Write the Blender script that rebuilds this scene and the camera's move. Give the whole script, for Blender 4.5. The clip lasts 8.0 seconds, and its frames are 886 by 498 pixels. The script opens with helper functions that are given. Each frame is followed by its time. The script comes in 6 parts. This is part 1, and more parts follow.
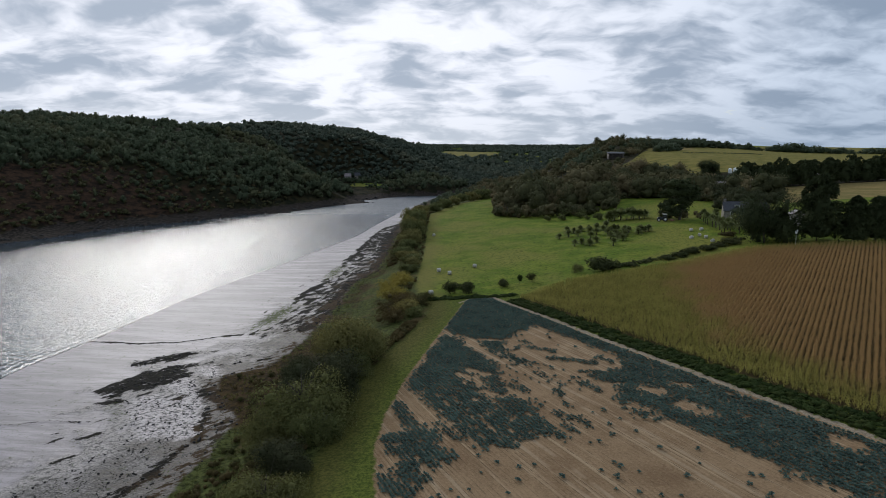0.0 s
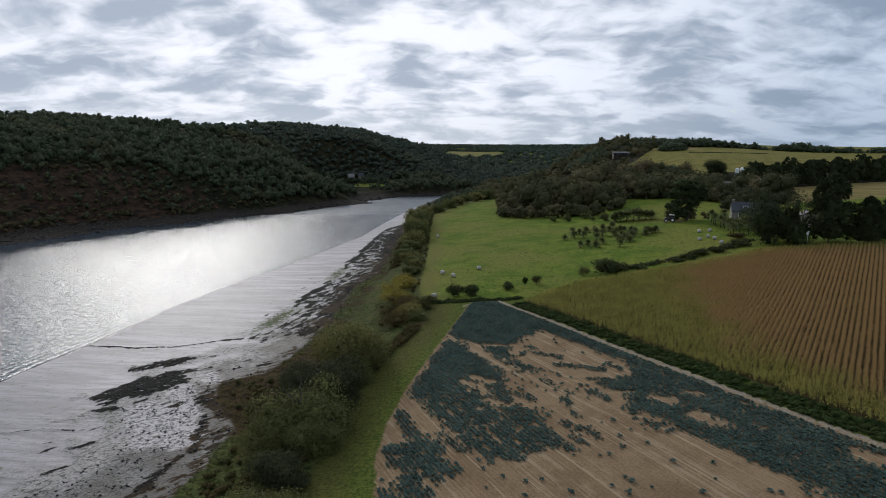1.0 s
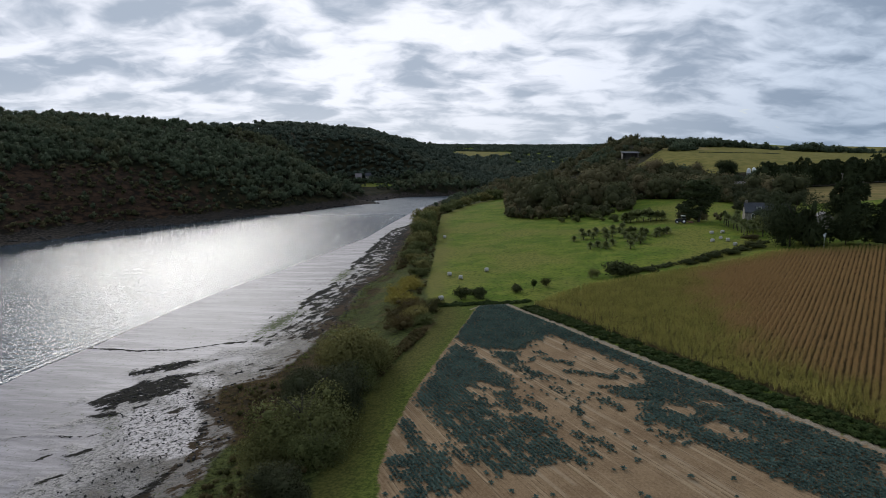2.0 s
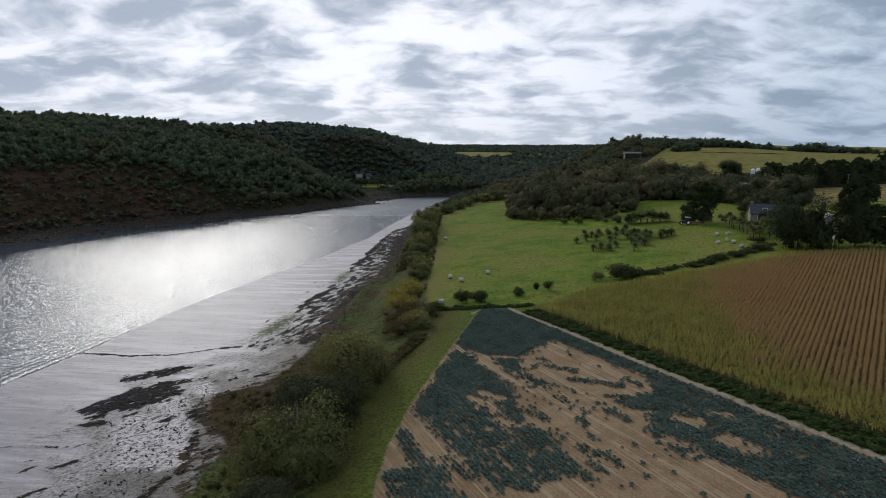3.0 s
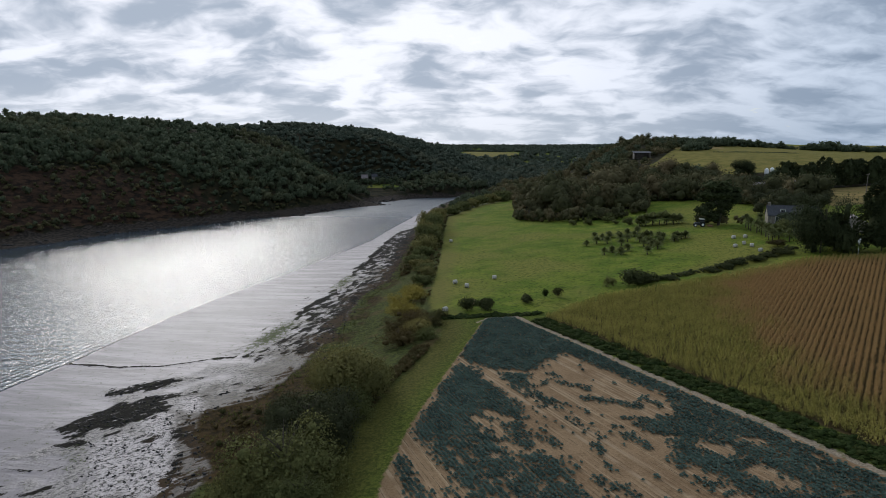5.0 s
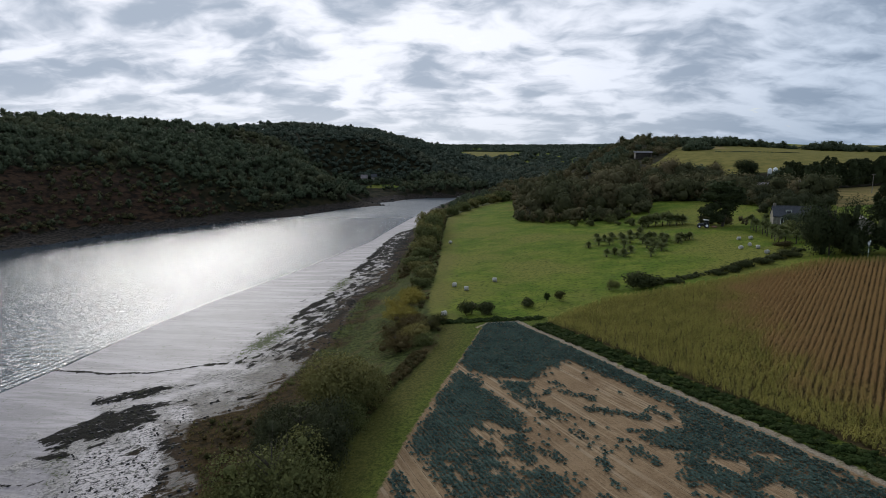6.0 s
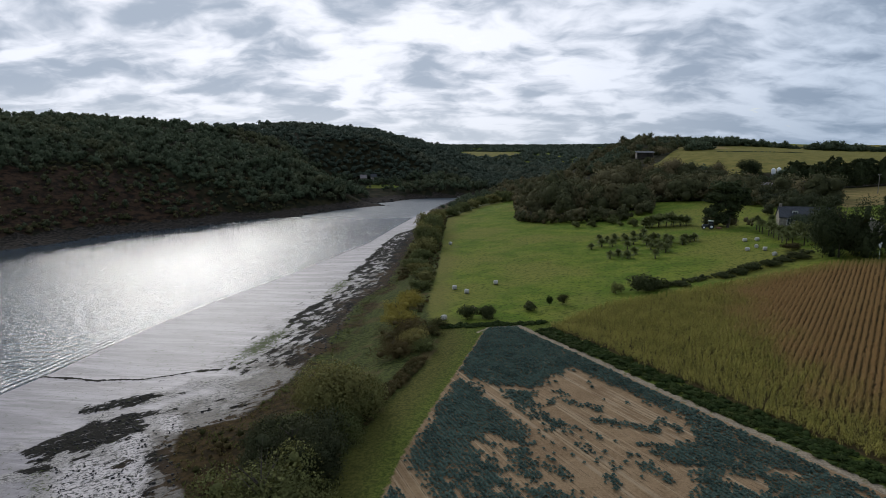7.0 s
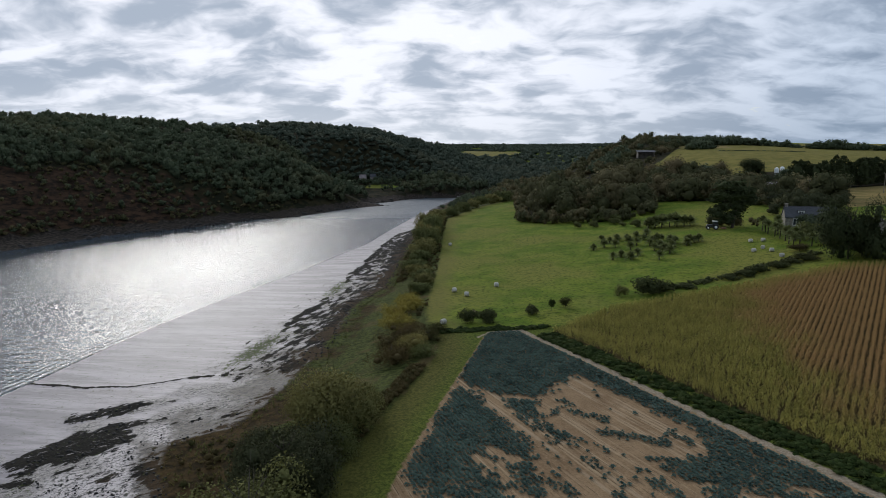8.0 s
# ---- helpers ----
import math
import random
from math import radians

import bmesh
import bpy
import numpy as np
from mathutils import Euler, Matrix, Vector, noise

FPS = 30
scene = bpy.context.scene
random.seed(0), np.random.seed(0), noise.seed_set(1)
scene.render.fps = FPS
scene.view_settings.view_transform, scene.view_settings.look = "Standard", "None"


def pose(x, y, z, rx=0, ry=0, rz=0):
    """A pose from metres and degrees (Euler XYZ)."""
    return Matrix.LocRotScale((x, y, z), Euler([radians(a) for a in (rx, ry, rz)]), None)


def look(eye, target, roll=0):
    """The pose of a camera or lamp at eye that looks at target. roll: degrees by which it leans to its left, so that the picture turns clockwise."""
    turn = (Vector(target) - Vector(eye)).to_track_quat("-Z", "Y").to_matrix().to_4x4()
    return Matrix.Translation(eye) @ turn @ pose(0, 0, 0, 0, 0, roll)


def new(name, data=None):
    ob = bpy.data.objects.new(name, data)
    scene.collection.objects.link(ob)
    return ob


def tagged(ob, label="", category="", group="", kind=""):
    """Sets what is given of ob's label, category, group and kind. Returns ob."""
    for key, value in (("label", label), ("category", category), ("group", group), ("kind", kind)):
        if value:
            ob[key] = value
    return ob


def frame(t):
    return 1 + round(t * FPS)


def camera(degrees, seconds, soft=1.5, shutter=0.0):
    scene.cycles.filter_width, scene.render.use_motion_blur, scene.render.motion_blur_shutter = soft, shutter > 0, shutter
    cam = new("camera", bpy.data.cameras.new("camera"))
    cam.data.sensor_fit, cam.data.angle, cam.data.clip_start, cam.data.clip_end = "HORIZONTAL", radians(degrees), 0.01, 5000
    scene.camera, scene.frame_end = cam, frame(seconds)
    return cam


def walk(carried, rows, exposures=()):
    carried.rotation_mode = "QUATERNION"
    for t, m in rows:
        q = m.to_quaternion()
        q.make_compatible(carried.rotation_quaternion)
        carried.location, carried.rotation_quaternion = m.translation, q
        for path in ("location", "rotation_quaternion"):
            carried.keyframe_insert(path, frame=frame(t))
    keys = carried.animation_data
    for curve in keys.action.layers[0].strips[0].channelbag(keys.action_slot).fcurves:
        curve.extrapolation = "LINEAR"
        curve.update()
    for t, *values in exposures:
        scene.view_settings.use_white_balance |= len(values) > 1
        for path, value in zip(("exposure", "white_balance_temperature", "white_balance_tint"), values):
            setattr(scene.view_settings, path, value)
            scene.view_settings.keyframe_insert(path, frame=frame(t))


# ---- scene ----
cam = camera(72.4, 8.0, soft=0.5)
PATH = [
    (0, (-1.356, -2.454, 42.079), (-1.305, -0.481, 41.755), 0.2),
    (0.5, (-1.313, -1.123, 42.126), (-1.271, 0.85, 41.801), 0.1),
    (1, (-1.211, 0.352, 42.136), (-1.173, 2.325, 41.812), 0.1),
    (1.5, (-1.16, 1.787, 42.127), (-1.137, 3.76, 41.802), 0.1),
    (3, (-0.805, 6.395, 42.036), (-0.796, 8.369, 41.713), 0.1),
    (3.5, (-0.672, 7.99, 42.029), (-0.664, 9.964, 41.706), 0.0),
    (4, (-0.528, 9.556, 42.021), (-0.528, 11.53, 41.699), 0.0),
    (4.5, (-0.333, 11.264, 42.056), (-0.345, 13.238, 41.733), -0.0),
    (6, (0.128, 16.682, 42.003), (0.113, 18.656, 41.68), -0.1),
    (6.5, (0.194, 18.427, 41.931), (0.179, 20.4, 41.608), -0.1),
    (7, (0.144, 20.249, 41.919), (0.129, 22.222, 41.596), -0.1),
    (7.5, (0.209, 22.085, 41.857), (0.194, 24.059, 41.533), -0.1),
    (8, (0.267, 23.774, 41.819), (0.252, 25.747, 41.495), -0.2),
]
walk(cam, [(t, look(eye, target, roll)) for t, eye, target, roll in PATH])


# ---- light ----
SUN_AZ, SUN_EL = radians(-24), radians(23)   # azimuth from +y towards +x
sun_dir = Vector((math.sin(SUN_AZ) * math.cos(SUN_EL), math.cos(SUN_AZ) * math.cos(SUN_EL), math.sin(SUN_EL)))
sun = new("sun", bpy.data.lights.new("sun", "SUN"))
sun.data.energy, sun.data.angle, sun.data.color = 1.5, radians(22), (1.0, 0.975, 0.94)
sun.matrix_world = look(sun_dir * 100, (0, 0, 0))


class Nodes:
    """Short hand for building a node tree."""

    def __init__(self, tree):
        self.tree = tree
        tree.nodes.clear()

    def add(self, kind, **props):
        n = self.tree.nodes.new(kind)
        for key, value in props.items():
            setattr(n, key, value)
        return n

    def put(self, socket, value):
        if isinstance(value, bpy.types.NodeSocket):
            self.tree.links.new(value, socket)
        else:
            socket.default_value = value

    def math(self, op, a, b=0.0, c=0.0, clamp=False):
        n = self.add("ShaderNodeMath", operation=op, use_clamp=clamp)
        for s, v in zip(n.inputs, (a, b, c)):
            self.put(s, v)
        return n.outputs[0]

    def ramp(self, value, lo, hi, smooth=True):
        n = self.add("ShaderNodeMapRange", interpolation_type="SMOOTHSTEP" if smooth else "LINEAR")
        self.put(n.inputs[0], value), self.put(n.inputs[1], lo), self.put(n.inputs[2], hi)
        return n.outputs[0]

    def mix(self, f, a, b):
        n = self.add("ShaderNodeMix", data_type="RGBA")
        for s, v in ((n.inputs[0], f), (n.inputs[6], a), (n.inputs[7], b)):
            if isinstance(v, tuple):
                v = (*v[:3], 1.0)
            self.put(s, v)
        return n.outputs[2]

    def noise(self, vec, scale, detail=4.0, rough=0.55, warp=0.0, w=None):
        n = self.add("ShaderNodeTexNoise")
        if vec is not None:
            self.put(n.inputs["Vector"], vec)
        self.put(n.inputs["Scale"], scale), self.put(n.inputs["Detail"], detail)
        self.put(n.inputs["Roughness"], rough), self.put(n.inputs["Distortion"], warp)
        return n.outputs[0]

    def attr(self, name):
        return self.add("ShaderNodeAttribute", attribute_name=name).outputs["Fac"]

    def mapped(self, vec, scale=(1, 1, 1), turn=0.0, move=(0, 0, 0)):
        if turn:
            r = self.add("ShaderNodeMapping")
            self.put(r.inputs[0], vec)
            r.inputs["Rotation"].default_value = (0, 0, turn)
            vec = r.outputs[0]
        n = self.add("ShaderNodeMapping")
        self.put(n.inputs[0], vec)
        n.inputs["Location"].default_value, n.inputs["Scale"].default_value = move, scale
        return n.outputs[0]

    def bump(self, height, strength, distance, normal=None):
        n = self.add("ShaderNodeBump")
        self.put(n.inputs["Height"], height)
        n.inputs["Strength"].default_value, n.inputs["Distance"].default_value = strength, distance
        if normal is not None:
            self.put(n.inputs["Normal"], normal)
        return n.outputs[0]


world = bpy.data.worlds.new("sky")
scene.world = world
world.use_nodes = True
W = Nodes(world.node_tree)
CLOUDS = (3.4, 1.2, 0.0)   # where the cloud deck has drifted to
sky = W.add("ShaderNodeTexSky", sky_type="NISHITA", sun_disc=False, sun_elevation=SUN_EL, sun_rotation=SUN_AZ)
way = W.add("ShaderNodeTexCoord").outputs["Generated"]
sep = W.add("ShaderNodeSeparateXYZ")
W.put(sep.inputs[0], way)
height = W.math("MAXIMUM", sep.outputs[2], 0.0)
deck = W.math("ADD", height, 0.29)
flat = W.add("ShaderNodeCombineXYZ")
W.put(flat.inputs[0], W.math("DIVIDE", sep.outputs[0], deck)), W.put(flat.inputs[1], W.math("DIVIDE", sep.outputs[1], deck))
bend = W.add("ShaderNodeTexNoise")   # curls the cloud edges
W.put(bend.inputs["Vector"], flat.outputs[0])
bend.inputs["Scale"].default_value, bend.inputs["Detail"].default_value = 2.6, 3.0
curl = W.add("ShaderNodeVectorMath", operation="MULTIPLY_ADD")
W.put(curl.inputs[0], bend.outputs["Color"])
curl.inputs[1].default_value = (0.26, 0.26, 0.0)
W.put(curl.inputs[2], flat.outputs[0])
puffs = W.noise(W.mapped(curl.outputs[0], (0.95, 1.15, 1), 0.0, CLOUDS), 3.3, 6.0, 0.52)
broad = W.noise(W.mapped(flat.outputs[0], (0.9, 1.0, 1), 0.3, (7.3, 2.2, 0)), 0.8, 2.0, 0.5)
tufts = W.noise(W.mapped(curl.outputs[0], (0.9, 1.2, 1), 0.0, (1.3, 5.1, 0)), 8.5, 3.0, 0.5)
thick = W.math("ADD", W.math("ADD", W.math("MULTIPLY", puffs, 0.62), W.math("MULTIPLY", broad, 0.14)), W.math("MULTIPLY", tufts, 0.24))
glow = W.add("ShaderNodeVectorMath", operation="DOT_PRODUCT")
W.put(glow.inputs[0], way)
glow.inputs[1].default_value = Vector((math.sin(SUN_AZ + 0.18), math.cos(SUN_AZ + 0.18), 0.32)).normalized()
near_sun = W.ramp(glow.outputs["Value"], 0.64, 1.0)
dark = W.mix(near_sun, (0.27, 0.345, 0.46), (0.42, 0.49, 0.60))
light = W.mix(near_sun, (0.58, 0.675, 0.82), (0.97, 1.0, 1.10))
cloud = W.mix(W.ramp(thick, 0.41, 0.59), light, dark)
low = W.ramp(sep.outputs[2], 0.12, 0.0)
cloud = W.mix(W.math("MULTIPLY", low, 0.45), cloud, W.mix(near_sun, (0.23, 0.31, 0.42), (0.80, 0.84, 0.90)))
blue = W.add("ShaderNodeVectorMath", operation="SCALE")
W.put(blue.inputs[0], sky.outputs[0])
blue.inputs["Scale"].default_value = 0.12
cover = W.ramp(thick, 0.30, 0.36)
final = W.mix(W.math("MAXIMUM", cover, 0.75), blue.outputs[0], cloud)
back = W.add("ShaderNodeBackground")
W.put(back.inputs[0], final)
back.inputs[1].default_value = 1.0
W.put(W.add("ShaderNodeOutputWorld").inputs[0], back.outputs[0])


# ---- lie of the land ----
def smooth(v, a, b):
    v = np.clip((np.asarray(v, float) - a) / (b - a), 0, 1)
    return v * v * (3 - 2 * v)


def curve(y, ys, xs):
    return np.interp(y, ys, xs)


def waves(x, y, seed, size, n=5):
    """Cheap smooth noise, about -1 to 1."""
    r = np.random.RandomState(seed)
    out = 0
    for k in range(n):
        a, ph, f = r.rand() * 6.28, r.rand() * 6.28, (0.6 + 1.6 * r.rand()) * 6.28 / size
        out = out + np.sin((x * math.cos(a) + y * math.sin(a)) * f + ph + 0.8 * np.sin((x * math.sin(a) - y * math.cos(a)) * f * 0.7 + 2 * ph))
    return out / n * 1.3


def water_edge(y):
    return curve(y, (-400, 0, 60, 112, 129, 161, 186, 221, 261, 293, 348, 427, 540, 600, 720, 900, 1300),
                 (-150, -90, -85, -79.6, -75.5, -71, -65, -54, -44, -36, -29, -17, 7, 25, 95, 210, 420))


def plant_edge(y):
    return curve(y, (-400, 0, 64, 76, 84, 94, 101, 107, 117, 129, 142, 153, 177, 200, 271, 344, 427, 540, 600, 720, 900, 1300),
                 (-80, -36, -32, -30.3, -29.6, -36, -38.5, -31.5, -28.8, -26.8, -24.7, -24.5, -23.5, -18, -16.5, -14, -7, 14, 31, 101, 216, 426))


def bank_edge(y):
    return curve(y, (-400, 0, 40, 66, 76, 88, 97, 111, 125, 135, 144, 155, 213, 271, 328, 382, 437, 540, 600, 720, 900, 1300),
                 (-60, -24, -18, -14.4, -13.2, -11.6, -9.4, -5.2, -1.4, -1.8, -3.6, -4.6, -2.3, -1.5, 0, 19, 38, 45, 60, 125, 240, 450))


def far_edge(y):
    return curve(y, (-400, 0, 100, 200, 268, 288, 319, 340, 367, 391, 401, 447, 474, 484, 492, 503, 515, 547, 556, 566, 600, 720, 900, 1300),
                 (-330, -245, -222, -205, -192, -181, -171, -151, -129, -117, -98, -76, -57, -45, -60, -56, -46, -28, 4, 36, 52, 122, 236, 446))


def inland(x, y):
    """Metres from the far shore, up the wooded bank."""
    return (far_edge(y) - x) * 0.74


def land(x, y):
    x, y = np.asarray(x, float), np.asarray(y, float)
    xw, xv, xs = water_edge(y), plant_edge(y), bank_edge(y)
    # home bank
    mud = 1.7 * np.clip((x - xw) / np.maximum(xv - xw, 1), 0, 1) ** 1.25
    xc = np.clip(x - smooth(y, 340, 430) * np.maximum(bank_edge(y), 0), -18, 260)
    base = 7.2 + 0.07 * xc + 0.0005 * np.minimum(xc, 85) ** 2 + 0.012 * np.maximum(xc - 85, 0)
    base = base + 0.25 * waves(x, y, 3, 60)
    s = smooth(y, 245, 430) * smooth(x - np.maximum(34 + 0.1 * (y - 300), xs + 5), 24, 100)
    high = np.minimum(31 + 0.06 * (y - 436), 49) - 7 * smooth(x, 420, 900) + 2.0 * waves(x, y, 9, 420)
    high = high + 4.2 * smooth(x, 150, 188) * smooth(y, 288, 348) - 6.5 * smooth(x, 270, 450) * smooth(y, 380, 560)
    base = base + (high - base) * s
    slope = smooth(x, xv, xs)
    home = mud + (base - mud) * slope
    home = np.where(x < xw, np.maximum(-0.05 * (xw - x), -3), home)
    # far bank
    d = inland(x, y)
    top = 71 - 31 * smooth(x + 0.09 * y, -60, 130) - 10 * smooth(y, 1000, 1300) + 3 * waves(x, y, 5, 300)
    top = np.maximum(top, 40)
    low = smooth(x, -10, 75) * smooth(y, 540, 640)   # the wooded spur runs down to the bend of the river
    top = top + (12 - top) * low
    hill = 2.6 * smooth(d, 0, 14) + (top - 2.6) * (1 - np.exp(-np.maximum(d - 12, 0) / 95))
    hill = np.minimum(hill, top)
    u, v = (x + 70) * -0.85 + (y - 575) * 0.53, (x + 70) * 0.53 + (y - 575) * 0.85
    hill = hill - np.minimum(20, hill * 0.55) * np.exp(-(v / 42) ** 2) * smooth(u, -10, 60) * (1 - smooth(u, 170, 330))
    cove = smooth(((x + 66) / 46) ** 2 + ((y - 588) / 52) ** 2, 3.4, 0.2)   # low ground with a lawn and cottages behind the rocky tip
    hill = hill + (np.minimum(hill, 4.0 + 0.1 * np.maximum(y - 548, 0)) - hill) * cove
    far = np.where(d > 0, hill, np.maximum(0.05 * d / 0.74, -3))
    z = np.where(x > (water_edge(y) + far_edge(y)) / 2, home, far)
    # far country
    plain = 25 + 4 * waves(x, y, 21, 900) + 10 * smooth(y, 1200, 1800) + 20 * smooth(y, 1900, 2700)
    return z + (plain - z) * smooth(y, 950, 1350)


def side(x, y, corners):
    """Signed metres inside a convex outline given anticlockwise."""
    out = np.full(np.shape(x), 1e9)
    for (ax, ay), (bx, by) in zip(corners, corners[1:] + corners[:1]):
        n = math.hypot(bx - ax, by - ay)
        out = np.minimum(out, ((bx - ax) * (y - ay) - (by - ay) * (x - ax)) / n)
    return out


CROP = [(-3, 25), (60.6, 25), (14.3, 133), (7.5, 133.3), (-1.2, 102), (-5, 86.5), (-7.2, 75), (-7.8, 66), (-7, 57)]
MAIZE = [(65.5, 25), (190, 25), (190, 125), (100, 147), (84, 151.5), (58, 147), (33, 141), (19.4, 131.5)]
HAY = [(125, 372), (260, 338), (900, 330), (1100, 760), (460, 760), (215, 575), (130, 420)]
STRIP = [(196, 545), (240, 538), (258, 600), (212, 600)]   # pale cut field below the skyline trees
DRY = [(142, 236), (262, 225), (268, 292), (158, 297)]
VALLEY = [(20, 1290), (120, 1270), (170, 1450), (190, 1800), (60, 1820)]   # pale field far up the valley
GROVE = [(102, 232), (136, 232), (173, 294), (170, 328), (145, 328)]
PADDOCK = [(78, 258), (104, 233), (124, 245), (114, 285), (96, 298), (86, 288)]


SILO_LANE = ((152, 275, 180, 347, 10), (150, 305, 136, 268, 6))   # open strip that leads up to the silos
BARN_SCRUB = ((128, 402, 158, 488, 16),)   # low growth below the barn


def near_capsule(x, y, caps):
    """Signed metres inside the nearest of some round-ended strips."""
    out = np.full(np.shape(x), -1e9)
    for ax, ay, bx, by, r in caps:
        dx, dy = bx - ax, by - ay
        t = np.clip(((x - ax) * dx + (y - ay) * dy) / max(dx * dx + dy * dy, 1e-6), 0, 1)
        out = np.maximum(out, r - np.hypot(x - ax - t * dx, y - ay - t * dy))
    return out


WRACK = ((-57.2, 97.5, -53.2, 106, 1.9), (-54.5, 98.5, -49, 107.3, 3.0), (-50.8, 99, -46.6, 104, 2.5), (-50, 107.5, -46.2, 109.8, 1.4), (-57.4, 112.2, -53, 114.6, 2.0),
         (-54, 114.6, -50.2, 116.6, 1.8), (-52.4, 112.9, -50, 115, 1.1), (-54.6, 92.4, -52.6, 92.8, 1.2), (-55.2, 95.2, -53.4, 95.6, 0.8), (-54.8, 79.7, -53.3, 81.4, 0.4), (-51.4, 80, -49.4, 81.8, 0.6), (-51.1, 73.6, -49.4, 75, 0.5),
         (-36.4, 69, -33.5, 68, 1.0), (-33.5, 81.2, -31, 83.4, 0.8), (-37, 103, -35.5, 92, 0.9), (-36.5, 90, -33.5, 78, 0.9), (-45.8, 117.8, -44.6, 118.2, 0.5), (-51.8, 124, -50.2, 124.3, 0.5),
         (-46, 110.4, -43.5, 110.9, 0.6), (-40.8, 109.2, -37.6, 109.8, 0.5), (-49.6, 95.3, -48.6, 96, 0.8), (-45.9, 93.2, -44.6, 94.2, 0.6), (-42.6, 93, -41.6, 94.2, 0.8), (-34, 111, -32, 111.6, 0.8), (-37.6, 114, -36.4, 114.3, 0.6))
SLICKS = ((-35.4, 82.4, -30, 83.6, 1.0), (-39.5, 96, -33, 88.5, 1.4), (-37.5, 66, -34.8, 76, 0.8), (-41, 62, -38, 66, 0.9))   # black weed on the upper shore
GRIT = ((-38, 62, -35, 80, 3.2), (-46, 60, -40, 74, 4.5), (-52, 58, -46, 66, 4.0))   # dark coarse shingle
SHELLS = ((-45, 100, -40.5, 92, 2.8), (-42, 94, -37.5, 82, 3.4), (-47, 93, -42, 82, 2.8), (-43, 107, -40, 103, 1.6))


# ---- materials ----
def material(name):
    m = bpy.data.materials.new(name)
    m.use_nodes = True
    n = Nodes(m.node_tree)
    shader = n.add("ShaderNodeBsdfPrincipled")
    n.put(n.add("ShaderNodeOutputMaterial").inputs[0], shader.outputs[0])
    return m, n, shader


def plain(name, dark, light, rough=0.8, scale=3.0, metal=0.0, bump=0.3, size=0.02, detail=5.0):
    """A worn surface: two colours mixed by broad and fine noise, with fine relief."""
    m, n, sh = material(name)
    co = n.add("ShaderNodeTexCoord").outputs["Object"]
    a, b = n.noise(co, scale, detail), n.noise(co, scale * 7, 3.0)
    f = n.math("ADD", n.math("MULTIPLY", a, 0.7), n.math("MULTIPLY", b, 0.3))
    n.put(sh.inputs["Base Color"], n.mix(n.ramp(f, 0.32, 0.68), dark, light))
    sh.inputs["Roughness"].default_value, sh.inputs["Metallic"].default_value = rough, metal
    n.put(sh.inputs["Normal"], n.bump(b, bump, size))
    return m


def leafy(name, dark, light, tip, rough=0.8, thin=0.3, vary=1.0):
    """Foliage: each leaf has its own tone, as far as vary goes, each plant its own shift."""
    m, n, sh = material(name)
    rnd = n.math("MULTIPLY_ADD", n.add("ShaderNodeNewGeometry").outputs["Random Per Island"], vary, 0.5 - 0.5 * vary)
    tone = n.attr("tone")
    co = n.add("ShaderNodeTexCoord").outputs["Object"]
    c = n.mix(rnd, dark, light)
    c = n.mix(n.ramp(n.noise(co, 0.35, 3.0), 0.35, 0.7), c, light)
    c = n.mix(n.math("MULTIPLY", n.ramp(tone, 0.35, 1.0, False), 0.85), c, tip)
    n.put(sh.inputs["Base Color"], c)
    sh.inputs["Roughness"].default_value = rough
    sh.inputs["Specular IOR Level"].default_value = 0.04
    glow = n.add("ShaderNodeBsdfTranslucent")   # light that passes through thin leaves
    n.put(glow.inputs[0], c)
    both = n.add("ShaderNodeMixShader")
    both.inputs[0].default_value = thin
    n.put(both.inputs[1], sh.outputs[0]), n.put(both.inputs[2], glow.outputs[0])
    n.put([x for x in n.tree.nodes if x.type == "OUTPUT_MATERIAL"][0].inputs[0], both.outputs[0])
    return m


ROW = Vector((0.394, -0.919))   # the way of the drilled rows


